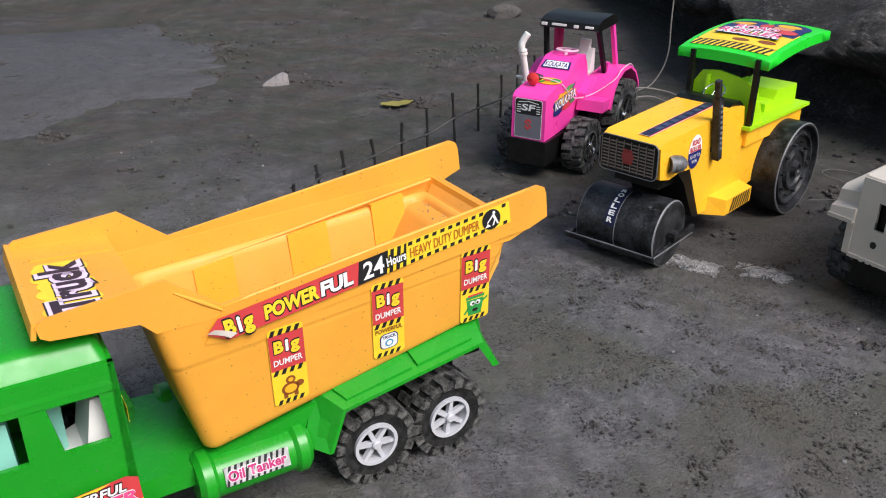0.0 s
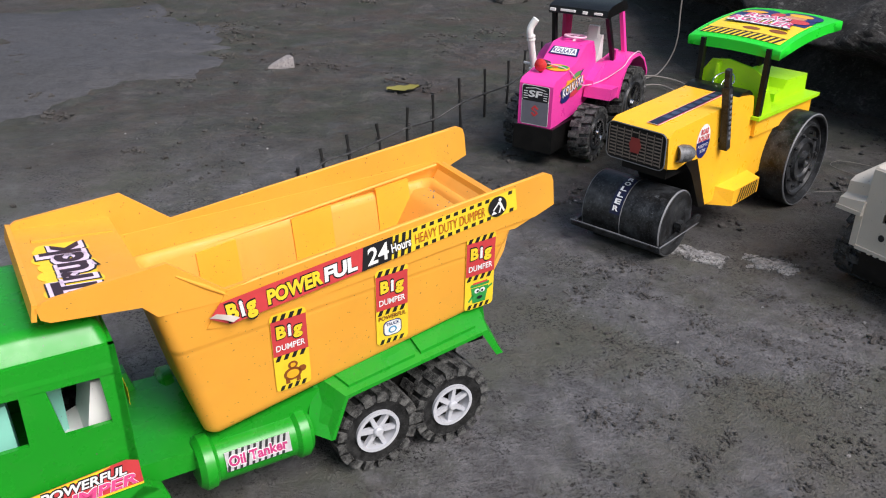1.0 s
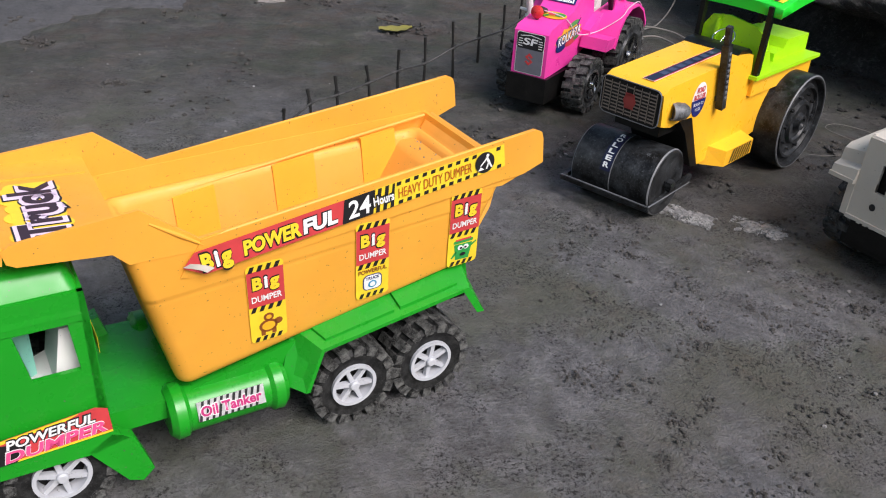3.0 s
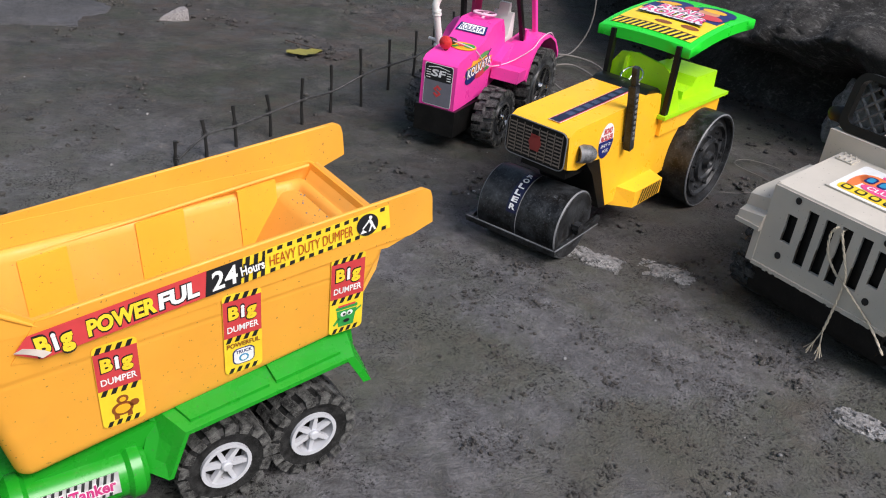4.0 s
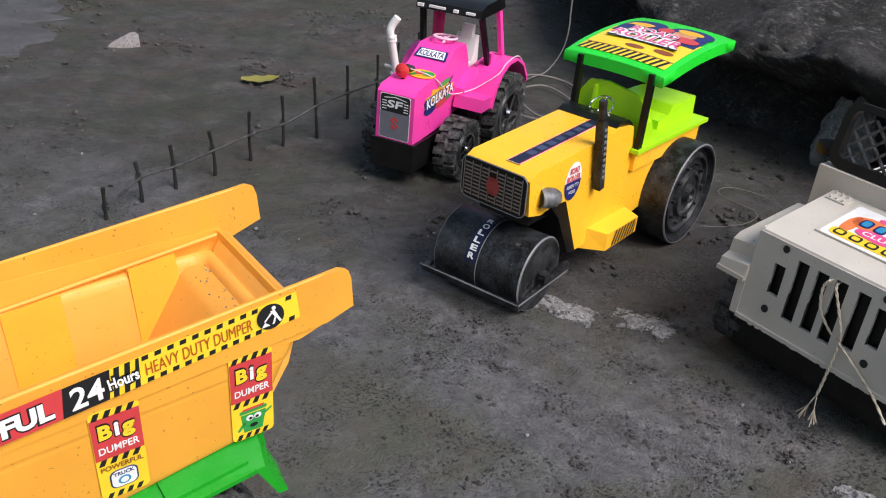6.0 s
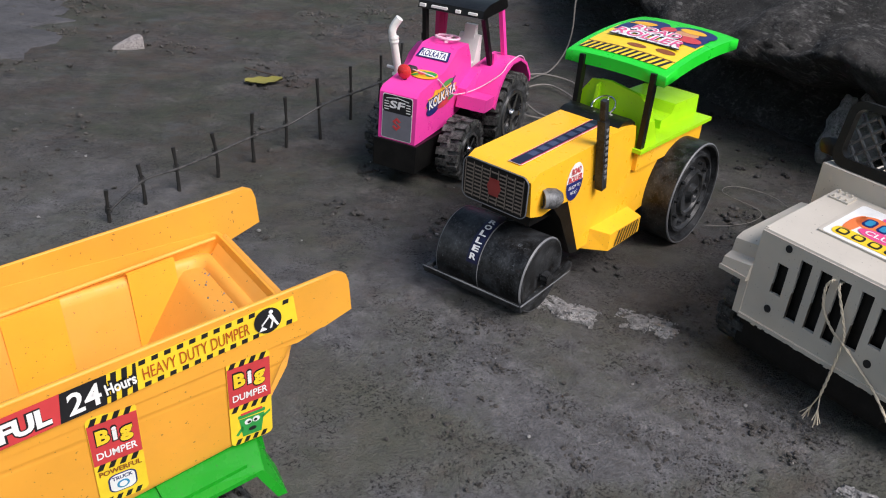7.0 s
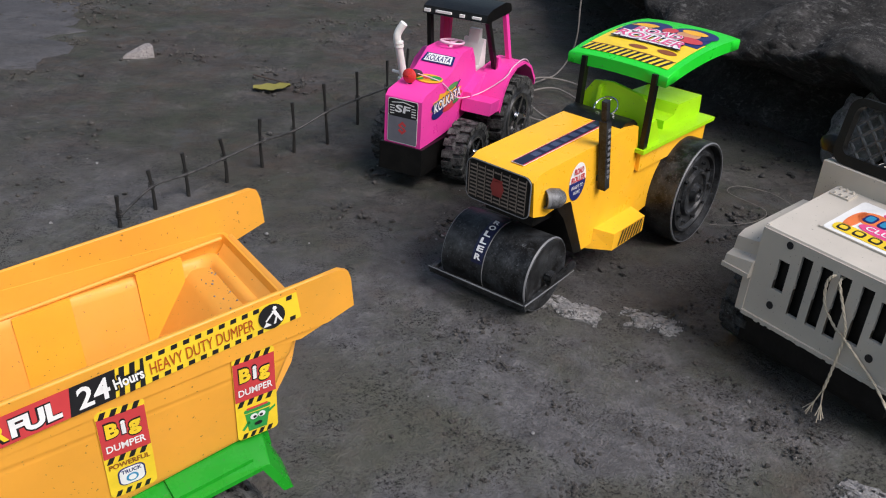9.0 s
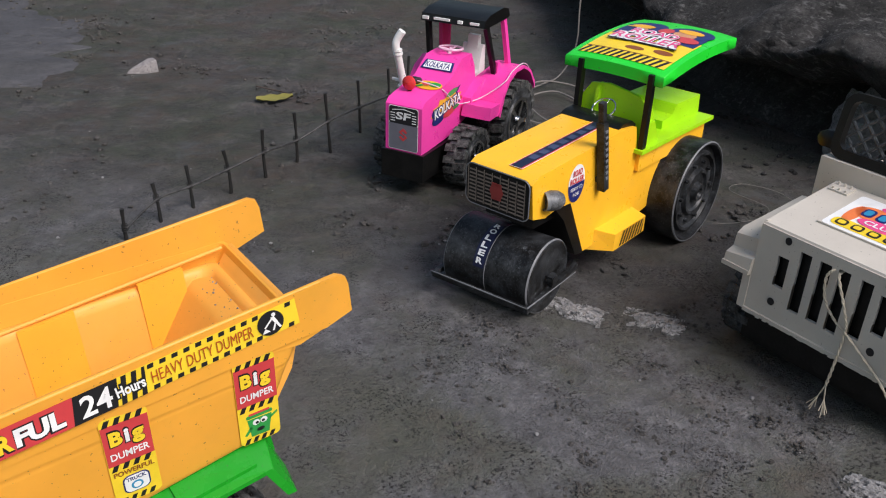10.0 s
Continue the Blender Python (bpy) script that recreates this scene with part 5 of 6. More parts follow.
ring = [(0.0165 * math.cos(2 * math.pi * k / 28), 0.0165 * math.sin(2 * math.pi * k / 28), 0) for k in range(29)]
tube(bm, ring, 0.0016, 8, False)
for a in (0, 2.1, 4.2):
    tube(bm, [(0, 0, -0.002), (0.0165 * math.cos(a), 0.0165 * math.sin(a), 0)], 0.0014, 6)
tube(bm, [(0, 0, 0), (-0.012, 0, -0.022)], 0.003, 8)
sw = part("steering_wheel", bm, plastic("pale_pink_plastic", (0.75, 0.45, 0.58), 0.4, 0.1), tractor, "pale pink steering wheel")
sw.matrix_basis = Matrix.Translation((0.078, TC, 0.1745)) @ Matrix.Rotation(radians(4), 4, "Y")
bm = bmesh.new()
prism(bm, [(0.114, 0.108), (0.116, 0.126), (0.138, 0.13), (0.146, 0.158), (0.15, 0.166), (0.157, 0.165), (0.16, 0.108)], TC - 0.016, TC + 0.016)
prism(bm, [(0.146, 0.156), (0.15, 0.179), (0.157, 0.179), (0.159, 0.156)], TC - 0.0085, TC + 0.0085)
soft(bm, 0.004, 3)
part("seat", bm, WHITE, tractor, "white moulded seat with a headrest")
for x0, y0, x1, y1, mat, w in ((0.168, 0.018, 0.152, 0.028, PINK, 0.0045), (0.168, 2 * TC - 0.018, 0.152, 2 * TC - 0.028, PINK_DARK, 0.0045), (0.098, 2 * TC - 0.03, 0.088, 2 * TC - 0.028, BLACK, 0.0045), (0.13, 0.022, 0.092, 0.028, BLACK, 0.0045), (0.14, 2 * TC - 0.028, 0.13, 2 * TC - 0.03, PINK_DARK, 0.008)):
    bm = bmesh.new()
    z0, z1 = 0.118, 0.216
    loft(bm, [(x0 - w, y0 - 0.003, z0), (x0 + w, y0 - 0.003, z0), (x0 + w, y0 + 0.003, z0), (x0 - w, y0 + 0.003, z0)], [(x1 - w, y1 - 0.003, z1), (x1 + w, y1 - 0.003, z1), (x1 + w, y1 + 0.003, z1), (x1 - w, y1 + 0.003, z1)])
    soft(bm, 0.001, 1)
    part("canopy_post", bm, mat, tractor, "pink canopy post" if mat is not BLACK else "black canopy post")
bm = bmesh.new()
# stubs of the near posts where they leave the body
prism(bm, [(0.122, 0.124), (0.122, 0.152), (0.13, 0.152), (0.14, 0.124)], 0.018, 0.025)
soft(bm, 0.001, 1)
part("post_socket", bm, PINK, tractor)
bm = bmesh.new()
prism(bm, [(0.078, 0.2075), (0.081, 0.217), (0.098, 0.2225), (0.14, 0.2255), (0.158, 0.2215), (0.164, 0.2105), (0.158, 0.2085), (0.084, 0.2055)], 0.022, 2 * TC - 0.022)
soft(bm, 0.004, 3)
part("canopy", bm, BLACK, tractor, "worn black canopy roof with pale scuffed edges")
for k, (y0, y1) in enumerate(((0.03, 0.043), (0.055, 0.062), (0.075, 0.099), (0.108, 0.117))):
    bm = bmesh.new()
    box(bm, 0.0763, 0.08, y0, y1, 0.2105 - 0.001 * (k % 2), 0.2135)
    soft(bm, 0.001, 1)
    part("scuffed_edge", bm, WHITE, tractor, "pale worn edge of the canopy")


# ---- toy off-road car ----
jeep = thing("off_road_car", pose(0.1895, 0.1462, 0, 0, 0, 25.3) @ Matrix.Scale(0.977, 4), "putty beige toy off-road car with a slotted front and black bumper", "toy car")
JW = -0.157  # its front reaches from y 0 to this


slots = [(-0.029, 0.097, 0.1285), (-0.0497, 0.08, 0.1415), (-0.0694, 0.0805, 0.1412), (-0.0876, 0.0795, 0.1418), (-0.109, 0.085, 0.1412), (-0.128, 0.098, 0.1355)]
bm = bmesh.new()
cuts = [0.0] + [v for y, *_ in slots for v in (y + 0.0057, y - 0.0057)] + [JW]
for a, b in zip(cuts[::2], cuts[1::2]):
    box(bm, -0.003, 0.001, b, a, 0.061, 0.152)
for y, z0, z1 in slots:
    box(bm, -0.003, 0.001, y - 0.0057, y + 0.0057, 0.061, z0)
    box(bm, -0.003, 0.001, y - 0.0057, y + 0.0057, z1, 0.152)
prism(bm, [(-0.003, 0.15), (-0.001, 0.154), (0.11, 0.171), (0.11, 0.06), (0.106, 0.06), (0.106, 0.164), (0.0, 0.149)], JW, 0.0)
box(bm, 0.0, 0.108, -0.003, 0.0, 0.06, 0.155)
box(bm, 0.0, 0.108, JW, JW + 0.003, 0.06, 0.155)
bmesh.ops.remove_doubles(bm, verts=bm.verts, dist=0.00005)
part("front_body", bm, BEIGE, jeep, "putty beige slotted front and hood", smooth=30)
bm = bmesh.new()
for k in range(40):
    y = JW * k / 40
    h = 0.0014 * noise.noise(Vector((k * 0.9, 1, 2)))
    box(bm, -0.0055, 0.002, y + JW / 40, y, 0.0585 + h, 0.0625 + 0.3 * h)
part("front_edge", bm, BEIGE, jeep, "ragged moulded lower edge")
bm = bmesh.new()
prism(bm, [(0.03, 0.1586), (0.03, 0.1606), (0.1, 0.1715), (0.1, 0.169)], JW + 0.033, -0.033)
soft(bm, 0.001, 2)
part("hood_panel", bm, BEIGE, jeep)
bm = bmesh.new()
for y0, y1 in ((-0.004, -0.024), (-0.045, -0.14)):
    prism(bm, [(0.088, 0.167), (0.088, 0.1695), (0.103, 0.172), (0.103, 0.169)], y1, y0)
for k in range(3):
    for j in range(2):
        drum(bm, 0.0011, 0.168 + 0.0025 * j, 0.172 + 0.0025 * j, (0.0905 + 0.009 * j, -0.0075 - 0.0065 * k, 0), 8, "z")
part("hinge", bm, BEIGE, jeep, "riveted moulded hood hinge")
for side in (0, 1):
    y = lambda a: a if side == 0 else JW - a
    bm = bmesh.new()
    rings = []
    for yy, drop in ((0.0, 0.0), (0.03, 0.004)):
        rings.append([(x, y(yy), z - drop) for x, z in ((-0.008, 0.1015), (-0.006, 0.114), (0.004, 0.118), (0.006, 0.131), (0.014, 0.136), (0.105, 0.148), (0.108, 0.13), (0.03, 0.121), (0.006, 0.104))])
    loft(bm, *rings)
    box(bm, -0.009, 0.004, *sorted((y(0.0), y(0.031))), 0.0975, 0.102)
    box(bm, -0.004, 0.008, *sorted((y(0.0), y(0.008))), 0.06, 0.1)
    soft(bm, 0.0015, 2)
    part("front_wing", bm, BEIGE, jeep, "stepped beige front wing")
bm = bmesh.new()
box(bm, 0.108, 0.124, JW - 0.022, 0.022, 0.06, 0.19)
box(bm, 0.12, 0.34, JW - 0.02, JW - 0.016, 0.05, 0.165)
box(bm, 0.12, 0.34, 0.016, 0.02, 0.05, 0.165)
box(bm, 0.336, 0.34, JW - 0.02, 0.02, 0.05, 0.165)
box(bm, 0.12, 0.34, JW - 0.018, 0.018, 0.05, 0.056)
soft(bm, 0.0025, 2)
part("tub", bm, BEIGE, jeep, "beige cowl and open body tub")
# black filler added behind the slots so their openings stay dark
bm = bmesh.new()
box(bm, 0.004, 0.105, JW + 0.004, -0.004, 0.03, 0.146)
part("slot_backing", bm, BLACK, jeep)
bm = bmesh.new()
box(bm, 0.012, 0.03, JW - 0.004, 0.006, 0.02, 0.058)
box(bm, 0.02, 0.33, JW + 0.03, -0.03, 0.028, 0.055)
soft(bm, 0.004, 2)
part("bumper", bm, BLACK, jeep, "plain black bumper and underframe")
fp = Matrix.Translation((-0.0032, 0, 0)) @ Matrix.Rotation(radians(-90), 4, "Z") @ Matrix.Rotation(radians(90), 4, "X")
decal("screw_hole", fp, [disc(0.0300, 0.146, 0.0034, 0.0038)], INK, jeep, 0.0002)
for a, b, r in ((0.0266, 0.0805, 0.0036), (0.1277, 0.0815, 0.0036), (0.127, 0.146, 0.0034)):
    decal("screw_hole", fp, [disc(a, b, r, r * 1.1)], INK, jeep, 0.0002)
for x in (0.055, 0.28):
    tyre_wheel(jeep, (x, 0.032, 0.045), 0.045, 0.035, 0.025, BLACK, TYRE_DARK, 16, 5, 0.005, False, 10)
    tyre_wheel(jeep, (x, JW - 0.032, 0.045), 0.045, 0.035, 0.025, BLACK, TYRE_DARK, 16, 5, 0.005, True, 10)
ws = Matrix.Translation((0.117, JW / 2, 0.19)) @ Matrix.Rotation(radians(-90), 4, "Z") @ Matrix.Rotation(radians(80), 4, "X")
outer, inner = rounded(-0.098, 0.098, 0.0, 0.066, 0.014), rounded(-0.09, 0.09, 0.010, 0.059, 0.009)
bm = bmesh.new()
a = [bm.verts.new(ws @ Vector((x, y, 0.005))) for x, y in outer]
b = [bm.verts.new(ws @ Vector((x, y, 0.005))) for x, y in inner]
c = [bm.verts.new(ws @ Vector((x, y, -0.005))) for x, y in outer]
d = [bm.verts.new(ws @ Vector((x, y, -0.005))) for x, y in inner]
n = len(outer)
for i in range(n):
    j = (i + 1) % n
    for q in ((a[i], a[j], b[j], b[i]), (c[i], d[i], d[j], c[j]), (a[i], c[i], c[j], a[j]), (b[i], b[j], d[j], d[i])):
        bm.faces.new(q)
soft(bm, 0.0015, 2, 50)
wsf = part("windscreen_frame", bm, BLACK, jeep, "black windscreen frame with a crossed lattice")
bm = bmesh.new()
for k in range(-6, 12):
    for s in (1, -1):
        x0 = -0.085 + 0.0165 * k
        p, q = [(x0, 0.008), (x0 + 0.046, 0.054)]
        if s < 0:
            p, q = (x0, 0.054), (x0 + 0.046, 0.008)
        lo, hi = max(p[0], -0.086), min(q[0], 0.086)
        if hi <= lo:
            continue
        f = lambda x: p[1] + (q[1] - p[1]) * (x - p[0]) / (q[0] - p[0])
        tube(bm, [ws @ Vector((lo, f(lo), 0)), ws @ Vector((hi, f(hi), 0))], 0.0016, 6)
# grey mottling stands in for the highlights on glossy black bars
part("lattice", bm, rubbery("highlit_lattice", 0.02, 0.7, (0.2, 0.205, 0.21), 70.0, 0.4), wsf, "glossy black crossed bars, highlights put in as grey")
bm = bmesh.new()
lump(bm, (0, 0, 0), (0.006, 0.014, 0.012), 3, rough=0.1)
mr = part("mirror", bm, BLACK, jeep, "black wing mirror")
mr.location = (0.128, 0.028, 0.2)
jp = Matrix.Translation((0.027, JW / 2, 0.1588)) @ Matrix.Rotation(radians(-8.8), 4, "Y") @ Matrix.Rotation(radians(-90), 4, "Z")
st = decal("sticker", jp, [rounded(-0.043, 0.043, 0.004, 0.07, 0.004)], WHITE_INK, jeep, 0.0012, "white hood sticker with bright club lettering")
decal("print", jp, [disc(-0.018, 0.045, 0.015, 0.012), disc(-0.03, 0.035, 0.006, 0.018)], flat("orange_print", (0.8, 0.2, 0.06)), st, 0.0016)
decal("print", jp, [rounded(-0.038, 0.038, 0.008, 0.022, 0.006)], YELLOW_INK, st, 0.0016)
decal("print", jp, [rounded(-0.034 + 0.0155 * k, -0.023 + 0.0155 * k, 0.010, 0.020, 0.003) for k in range(4)], INK, st, 0.0019)
decal("print", jp, [rounded(-0.032 + 0.0155 * k, -0.025 + 0.0155 * k, 0.012, 0.018, 0.002) for k in range(4)], YELLOW_INK, st, 0.0022)
decal("print", jp, [disc(0.0, 0.029, 0.022, 0.008)], PINK_INK, st, 0.0018)
decal("print", jp, [rounded(-0.026 + 0.014 * k, -0.015 + 0.014 * k, 0.037, 0.052, 0.004) for k in range(4)], NAVY_INK, st, 0.0019)
decal("print", jp, [rounded(-0.024 + 0.014 * k, -0.017 + 0.014 * k, 0.039, 0.05, 0.003) for k in range(4)], BLUE_INK, st, 0.0022)
lettering("CLUB", jp, -0.015, 0.0255, 0.007, 0.03, WHITE_INK, st, 0.0024, bold=0.02)
decal("print", jp, [disc(-0.01, 0.06, 0.007, 0.004), disc(0.012, 0.06, 0.008, 0.004)], PINK_INK, st, 0.0016)


# ---- things on the ground ----
rods = thing("wire_fence", pose(-0.125, 0.811, 0), "row of short dark iron wire spikes tied to a thin rod", "wire fence")
rng = random.Random(5)
tops = []
feet = [(0.145, 0.22), (0.098, 0.15), (0.053, 0.09), (-0.001, 0.003), (-0.052, -0.078), (-0.104, -0.107), (-0.147, -0.168), (-0.194, -0.215), (-0.239, -0.261), (-0.276, -0.296), (-0.31, -0.345)]
heights = (0.086, 0.084, 0.08, 0.088, 0.094, 0.075, 0.073, 0.062, 0.058, 0.05, 0.042)
for (bx, by), h in zip(feet, heights):
    lean = (rng.uniform(-0.007, 0.001), rng.uniform(-0.006, 0.004))
    bm = bmesh.new()
    line = curve_points([(bx, by, -0.02), (bx + 0.4 * lean[0] + rng.uniform(-0.002, 0.002), by + 0.45 * lean[1], 0.45 * h), (bx + lean[0], by + lean[1], h)], 4)
    tube(bm, line, [0.0022 + 0.0003 * math.sin(i) for i in range(len(line))], 7)
    part("spike", bm, IRON, rods)
    tops.append((bx + 0.5 * lean[0] + 0.002, by + 0.5 * lean[1] - 0.003, 0.5 * h + rng.uniform(-0.006, 0.006)))
bm = bmesh.new()
tube(bm, curve_points(tops, 5), 0.0017, 7)
# the rod's shiny highlights are put into a lighter grey
part("cross_rod", bm, rubbery("highlit_iron_rod", 0.02, 0.7, (0.13, 0.125, 0.12), 90.0, 0.45), rods, "iron cross rod with its shine put in as grey")
bm = bmesh.new()
for x, y, z in tops:
    for j in range(3):
        ring = [(x - 0.002 + 0.0034 * math.cos(a), y + 0.003 + 0.0034 * math.sin(a), z - 0.003 + 0.003 * j + 0.001 * math.sin(a)) for a in [2 * math.pi * i / 10 for i in range(11)]]
        tube(bm, ring, 0.0007, 5, False)
part("tie_wire", bm, IRON, rods)

# wedge-shaped stone with broken faces
bm = bmesh.new()
for p in ((-0.034, -0.016, -0.004), (-0.03, -0.004, -0.004), (-0.012, 0.018, -0.004), (0.022, 0.02, -0.004), (0.026, -0.008, -0.004), (0.002, -0.016, -0.004), (-0.03, -0.014, 0.006), (-0.006, -0.012, 0.015), (-0.008, 0.012, 0.014), (0.018, 0.016, 0.027), (0.024, -0.004, 0.024), (0.006, 0.006, 0.026)):
    bm.verts.new(p)
hull = bmesh.ops.convex_hull(bm, input=bm.verts[:])
bmesh.ops.delete(bm, geom=[g for g in hull["geom_interior"] if isinstance(g, bmesh.types.BMVert)], context="VERTS")
soft(bm, 0.0016, 2, 15)
bmesh.ops.subdivide_edges(bm, edges=[e for e in bm.edges if e.calc_length() > 0.006], cuts=2, use_grid_fill=True)
for v in bm.verts:
    v.co.z *= 0.78
    v.co += 0.0016 * noise.noise_vector(v.co * 95)
stone = tagged(part("stone", bm, STONE, None, smooth=25), "pale pinkish broken stone lying on the soil", "stone")
stone.matrix_basis = pose(-0.509, 1.185, 0.002, 0, 0, 8)
bm = bmesh.new()
lump(bm, (0, 0, 0), (0.05, 0.035, 0.03), 12, rough=0.4, cuts=3)
stone = tagged(part("stone", bm, earth("brown_stone", [(0.07, 0.064, 0.058), (0.1, 0.092, 0.085), (0.14, 0.13, 0.12), (0.08, 0.075, 0.065)], 0.9, 0.1, 0.8), None, smooth=40), "dull grey-brown stone half sunk in soil", "stone")
stone.matrix_basis = pose(0.115, 1.95, 0.01, 0, 0, 10)

LEAF = flat("yellowed_leaf", (0.2, 0.18, 0.038), 0.6)
leaf = thing("leaf", pose(-0.262, 0.982, 0.003, 0, 0, 8), "yellow-green fallen leaf with a brown stem and curled tips", "leaf")
bm = bmesh.new()
rings = []
for i in range(13):
    u = i / 12
    x, w = -0.032 + 0.064 * u, 0.017 * (math.sin(math.pi * min(0.97, 0.06 + 0.92 * u)) ** 0.6) * (1 + 0.25 * noise.noise(Vector((u * 6, 2, 5))))
    h = 0.0015 + 0.009 * max(0, u - 0.6) + 0.006 * max(0, 0.2 - u)
    line = [(x, w * k, h + 0.004 * k * k + 0.0015 * noise.noise(Vector((u * 7, k * 3, 1)))) for k in (-1, -0.5, 0, 0.5, 1)]
    rings.append(line + [(p, q, r - 0.0005) for p, q, r in line[::-1]])
loft(bm, *rings)
part("blade", bm, LEAF, leaf)
bm = bmesh.new()
tube(bm, curve_points([(0.031, 0.004, 0.005), (0.018, 0.026, 0.006), (-0.002, 0.05, 0.005), (-0.024, 0.071, 0.006)], 5), 0.0014, 6)
part("stem", bm, flat("brown_stem", (0.07, 0.05, 0.04), 0.8), leaf, "thin brown stem")


def splash(at, rx, ry, turn, seed, height):
    """A thin crust of dried mortar with a broken outline."""
    bm = bmesh.new()
    n, keep = 56, {}
    for i in range(n + 1):
        for j in range(n + 1):
            a, b = -1 + 2 * i / n, -1 + 2 * j / n
            e = 1 - math.hypot(a, b) + 0.55 * noise.fractal(Vector((a * 2.2, b * 2.2, seed)), 0.6, 2.2, 5)
            hole = noise.noise(Vector((a * 7, b * 7, seed + 9)))
            if e > 0.08 and hole > -0.38:
                h = height * min(1, e * 2.5) * (0.7 + 0.6 * noise.noise(Vector((a * 11, b * 11, seed))))
                keep[i, j] = bm.verts.new((a * rx, b * ry, max(0.0004, h)))
    for i in range(n):
        for j in range(n):
            q = [keep.get(k) for k in ((i, j), (i + 1, j), (i + 1, j + 1), (i, j + 1))]
            if all(q):
                bm.faces.new(q)
    bmesh.ops.delete(bm, geom=[v for v in bm.verts if not v.link_faces], context="VERTS")
    edge = [e for e in bm.edges if len(e.link_faces) == 1]
    for v in [g for g in bmesh.ops.extrude_edge_only(bm, edges=edge)["geom"] if isinstance(g, bmesh.types.BMVert)]:
        v.co.z = -0.003
    ob = tagged(part("mortar_splash", bm, MORTAR, None, smooth=60), "flaky pale dried mortar stuck on the soil", "mortar", "mortar splashes")
    ob.matrix_basis = pose(*at, 0.0008, 0, 0, turn)


splash((0.058, 0.245), 0.04, 0.019, -38, 1.3, 0.003)
splash((0.136, 0.215), 0.036, 0.02, -35, 4.1, 0.0022)
splash((0.216, -0.052), 0.035, 0.018, -50, 8.4, 0.003)

# thin skin of cement over the soil at the back
bm = bmesh.new()
rows = []
for i in range(90):
    a = 2 * math.pi * i / 90
    k = 1 + 0.3 * noise.fractal(Vector((math.cos(a) * 1.4, math.sin(a) * 1.4, 3.3)), 0.6, 2.0, 5)
    rows.append([bm.verts.new((f * k * 0.55 * math.cos(a), f * k * 0.5 * math.sin(a), 0.0012 - (0.004 if f == 1 else 0))) for f in (0.02, 0.5, 0.985, 1.0)])
for a, b in zip(rows, rows[1:] + rows[:1]):
    for j in range(3):
        bm.faces.new((a[j], a[j + 1], b[j + 1], b[j]))
skin = tagged(part("cement_skin", bm, CEMENT, None, smooth=60), "smooth grey cement skin spilled over the soil", "cement patch", kind="structure")
skin.matrix_basis = pose(-1.18, 1.3, 0.001, 0, 0, 0)

# crumbs and clods
rng = random.Random(21)
blanks = []
for k in range(10):
    b = bmesh.new()
    lump(b, (0, 0, 0), (1, 1, 0.75), 20 + k, rough=0.5, cuts=1)
    blanks.append(([v.co.copy() for v in b.verts], [[v.index for v in f.verts] for f in b.faces]))
    b.free()


def crumbs(name, count, zones, sizes, material, label):
    verts, faces = [], []
    for _ in range(count):
        cx, cy, rad = rng.choice(zones)
        a, d = rng.uniform(0, 2 * math.pi), rad * math.sqrt(rng.random()) * rng.uniform(0.3, 1)
        x, y = cx + d * math.cos(a), cy + d * math.sin(a)
        s = sizes[0] * (sizes[1] / sizes[0]) ** (rng.random() ** 2.2)
        vs, fs = rng.choice(blanks)
        t, o = rng.uniform(0, 6.28), len(verts)
        c, n = math.cos(t), math.sin(t)
        verts += [(x + s * (v.x * c - v.y * n), y + s * (v.x * n + v.y * c), s * 0.35 + s * v.z) for v in vs]
        faces += [[o + i for i in f] for f in fs]
    me = bpy.data.meshes.new(name)
    me.from_pydata(verts, [], faces)
    me.materials.append(material)
    tagged(new(name, me), label, "soil crumbs", kind="stuff")


CLOD = earth("soil_clods", [(0.045, 0.04, 0.036), (0.085, 0.078, 0.072), (0.14, 0.132, 0.125), (0.06, 0.058, 0.048)], 0.95, 0.1, 1.0)
near = [(rng.uniform(-0.15, 0.3), rng.uniform(-0.2, 0.25), rng.uniform(0.012, 0.05)) for _ in range(90)] + [(0.08, -0.03, 0.25), (0.1, 0.1, 0.3), (-0.15, 0.2, 0.3)]
crumbs("soil_clods", 4200, near, (0.0005, 0.0026), CLOD, "small dark crumbs and clods of soil")
wide = [(rng.uniform(-1.0, 0.4), rng.uniform(0.3, 2.0), rng.uniform(0.03, 0.16)) for _ in range(50)] + [(-0.3, 0.8, 0.8), (0.2, 1.2, 0.5)]
crumbs("soil_clods", 2600, wide, (0.001, 0.006), CLOD, "scattered dark crumbs of soil")
crumbs("pale_crumbs", 120, [(-0.75, 0.8, 0.4), (-0.3, 0.5, 0.4), (0.1, 0.5, 0.3), (0.05, 0.05, 0.3), (-0.02, 0.42, 0.06)], (0.0007, 0.0032), MORTAR, "pale crumbs of mortar and grit")
edge = [(0.54 + rng.uniform(-0.06, 0.08), 0.6 + 0.05 * k, 0.08) for k in range(24)]
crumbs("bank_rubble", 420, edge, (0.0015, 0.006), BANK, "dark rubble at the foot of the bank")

# cords
def cord(name, lines, r, material, label, category="cord"):
    ob = thing(name, pose(0, 0, 0), label, category)
    for pts in lines:
        bm = bmesh.new()
        tube(bm, curve_points(pts, 8), r, 6)
        part("strand", bm, material, ob)


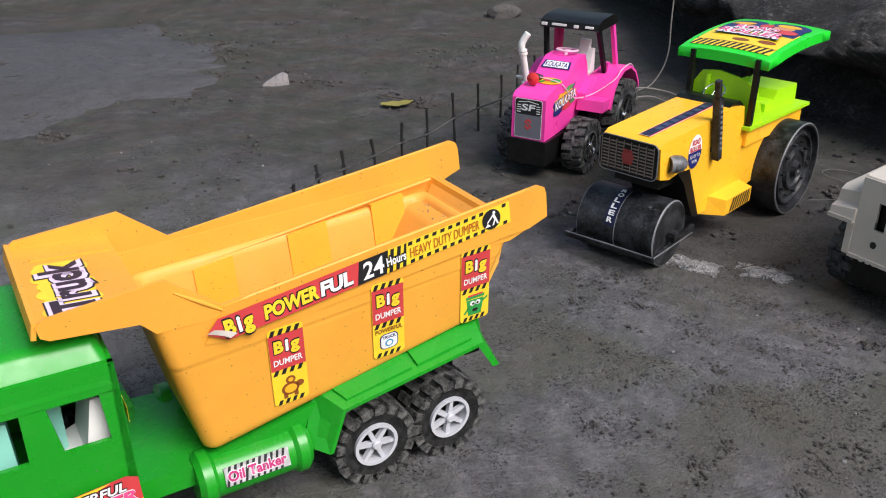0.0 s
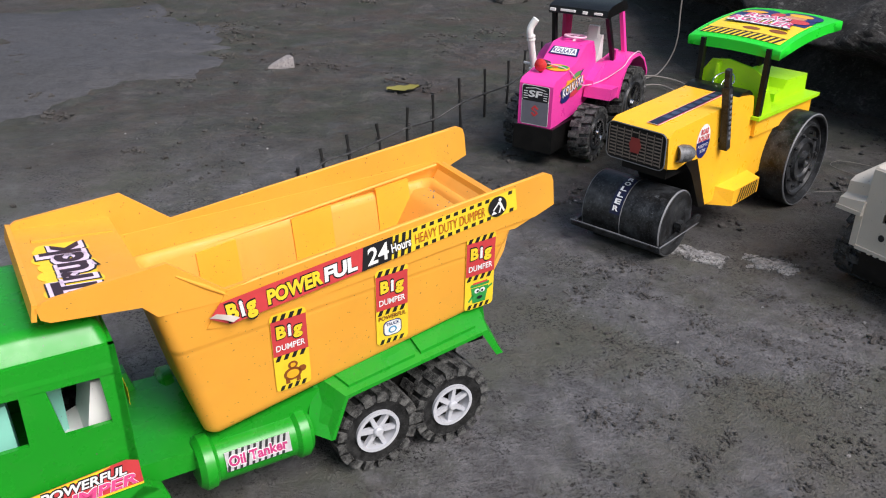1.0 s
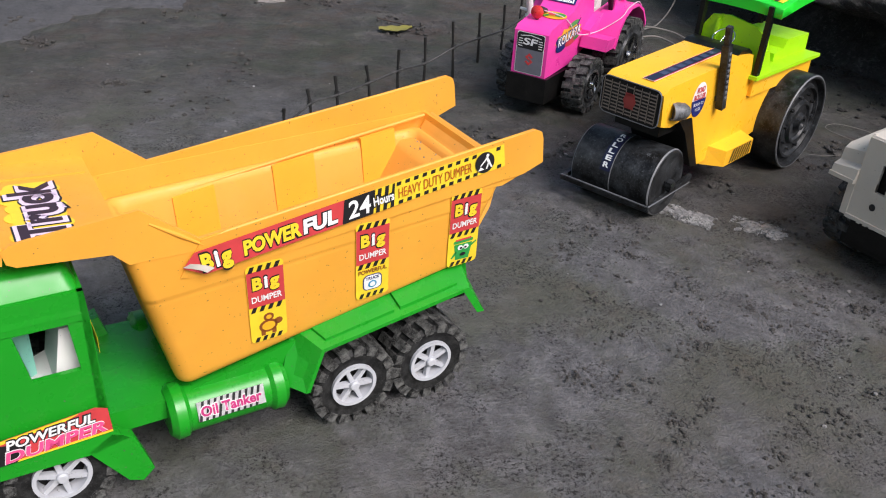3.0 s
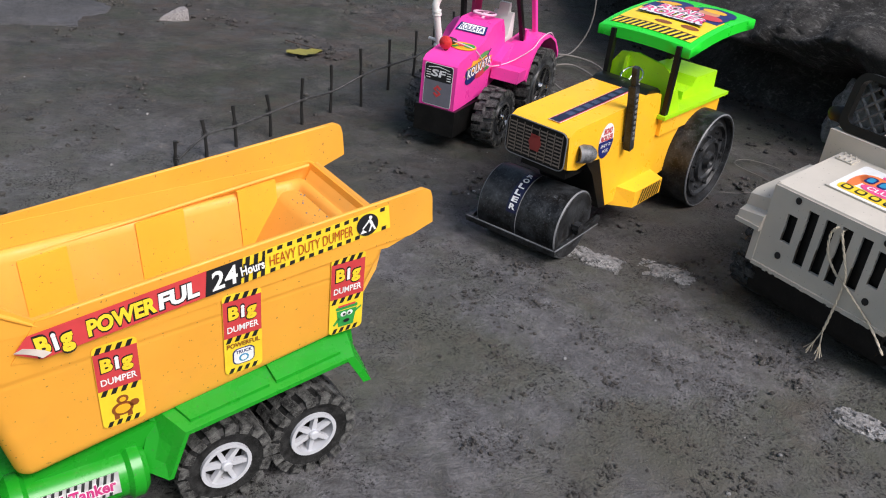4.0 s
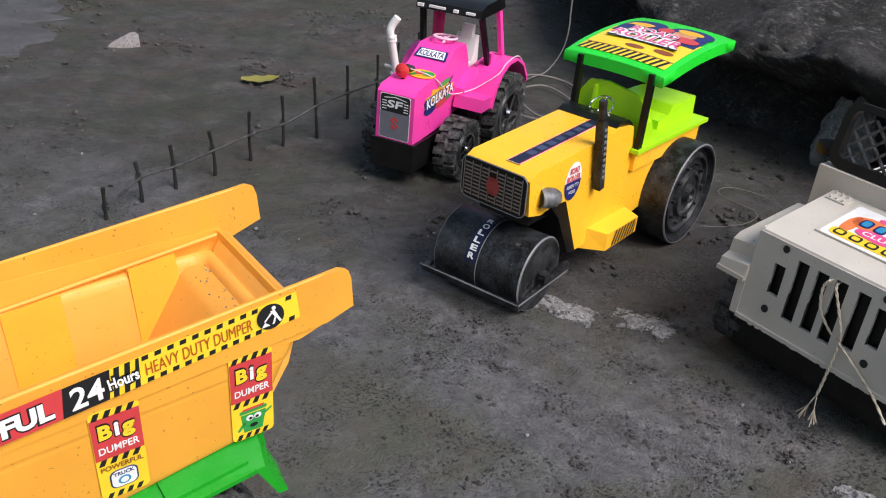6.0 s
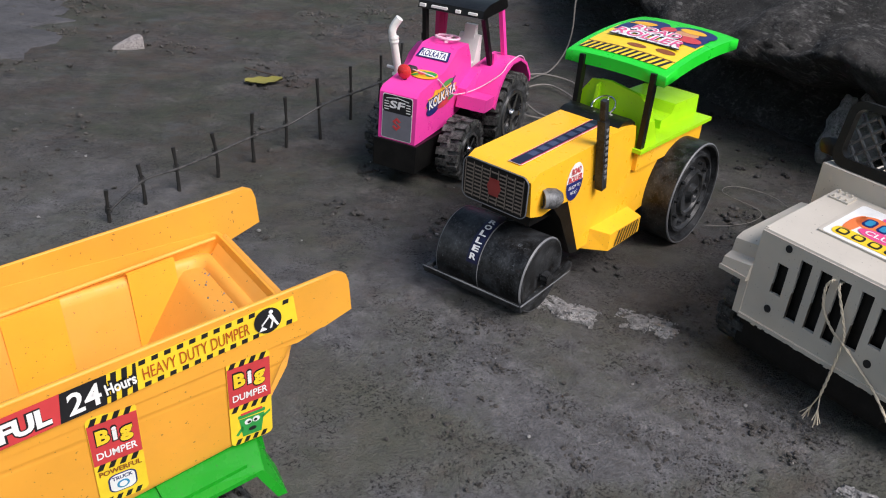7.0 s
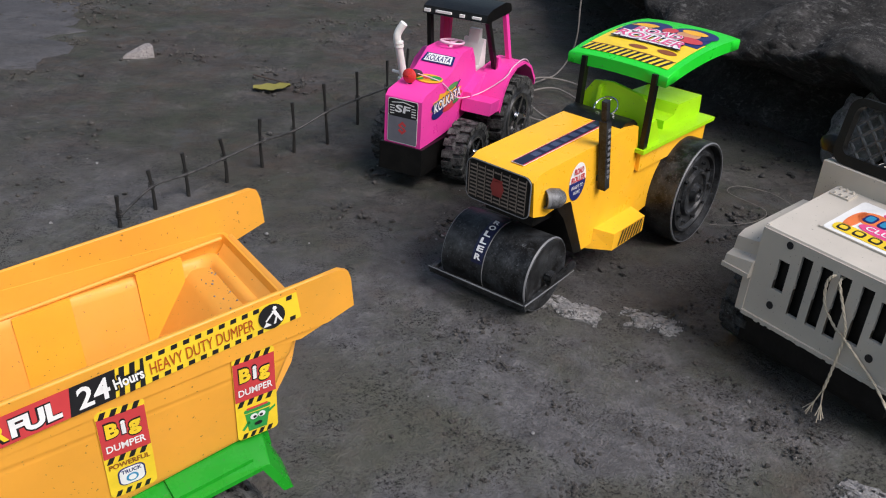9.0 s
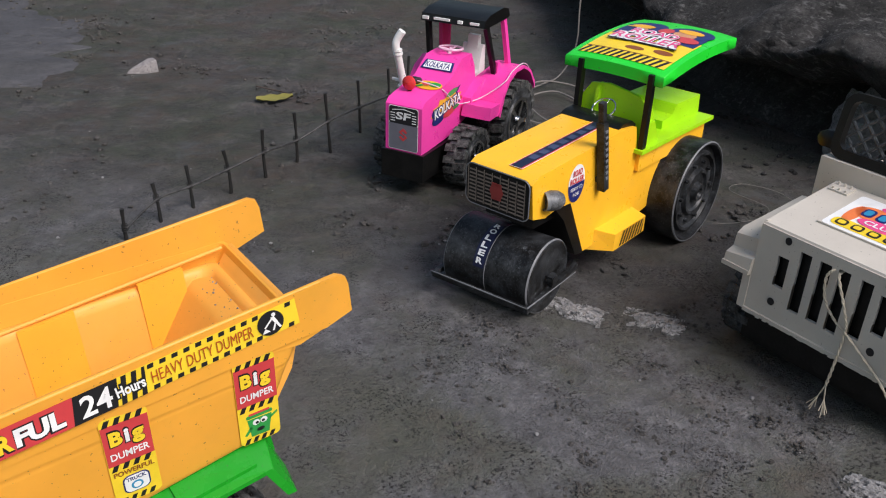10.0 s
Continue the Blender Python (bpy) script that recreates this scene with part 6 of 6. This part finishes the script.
coil = [(0.13, 0.86, 0.004), (0.21, 1.0, 0.02), (0.29, 1.01, 0.012), (0.31, 0.94, 0.004), (0.25, 0.83, 0.004), (0.19, 0.83, 0.008), (0.18, 0.92, 0.016), (0.25, 0.98, 0.01), (0.28, 0.9, 0.004), (0.23, 0.82, 0.003), (0.16, 0.84, 0.006), (0.17, 0.95, 0.012), (0.24, 1.03, 0.01)]
rise = [(0.24, 1.03, 0.01), (0.285, 1.085, 0.006), (0.313, 1.1, 0.037), (0.322, 1.1, 0.08), (0.32, 1.1, 0.146), (0.321, 1.1, 0.3), (0.326, 1.1, 0.6)]
cord("grey_cord", [coil + rise[1:]], 0.0016, CORD, "thin grey cord coiled on the soil and rising")
cord("white_thread", [[(0.3, 0.43, 0.004), (0.335, 0.43, 0.003), (0.375, 0.44, 0.004), (0.4, 0.47, 0.004), (0.37, 0.52, 0.008), (0.4, 0.545, 0.006), (0.44, 0.52, 0.004), (0.45, 0.47, 0.004), (0.46, 0.4, 0.004)]], 0.0004, CORD, "fine greyish thread looped on the soil", "thread")


def jp_at(x, y, z):
    return jeep.matrix_basis @ Vector((x, y, z))


rope = thing("pull_string", pose(0, 0, 0), "frayed white twine looped through the car's front slots", "string")
for pts in ([(0.004, -0.078, 0.136), (-0.006, -0.078, 0.1395), (-0.007, -0.0745, 0.13), (-0.007, -0.079, 0.11), (-0.006, -0.092, 0.095), (-0.006, -0.103, 0.089), (-0.006, -0.125, 0.074), (-0.0075, -0.145, 0.061), (-0.012, -0.165, 0.045)],
            [(0.004, -0.083, 0.1385), (-0.006, -0.085, 0.136), (-0.007, -0.094, 0.118), (-0.007, -0.102, 0.1), (-0.006, -0.1035, 0.089), (-0.007, -0.1035, 0.07), (-0.008, -0.103, 0.05), (-0.01, -0.1025, 0.033)]):
    pts = [jp_at(*p) for p in curve_points(pts, 8)]
    for s in (0, 1):
        bm = bmesh.new()
        tw = [p + 0.0007 * Vector((math.cos(1.1 * i + math.pi * s), math.sin(1.1 * i + math.pi * s), 0)) for i, p in enumerate(pts)]
        tube(bm, tw, 0.0008, 6)
        part("strand", bm, TWINE, rope)
bm = bmesh.new()
rng = random.Random(9)
for k in range(16):
    side = -1 if k % 2 else 1
    e = (-0.012 + rng.uniform(-0.006, 0.004), -0.1005 + side * 0.006 + rng.uniform(-0.004, 0.004), rng.uniform(0.002, 0.01))
    tube(bm, curve_points([jp_at(-0.01, -0.1025, 0.034), jp_at(-0.011, -0.102 + side * 0.003, 0.02), jp_at(*e)], 4), 0.00045, 5)
part("frayed_end", bm, TWINE, rope, "loose frayed fibres")
bm = bmesh.new()
tube(bm, curve_points([(-0.01, 0.075, 0.149), (0.0, 0.045, 0.141), (0.03, 0.0375, 0.115), (0.06, 0.034, 0.107), (0.086, 0.02, 0.112), (0.104, -0.002, 0.131), (0.126, -0.004, 0.142), (0.164, -0.004, 0.145), (0.199, 0.0, 0.129), (0.217, 0.0, 0.1)], 6), 0.0008, 6)
part("thread", bm, flat("pale_pink_thread", (0.7, 0.5, 0.6), 0.8), tractor, "pale thread wound over the body")
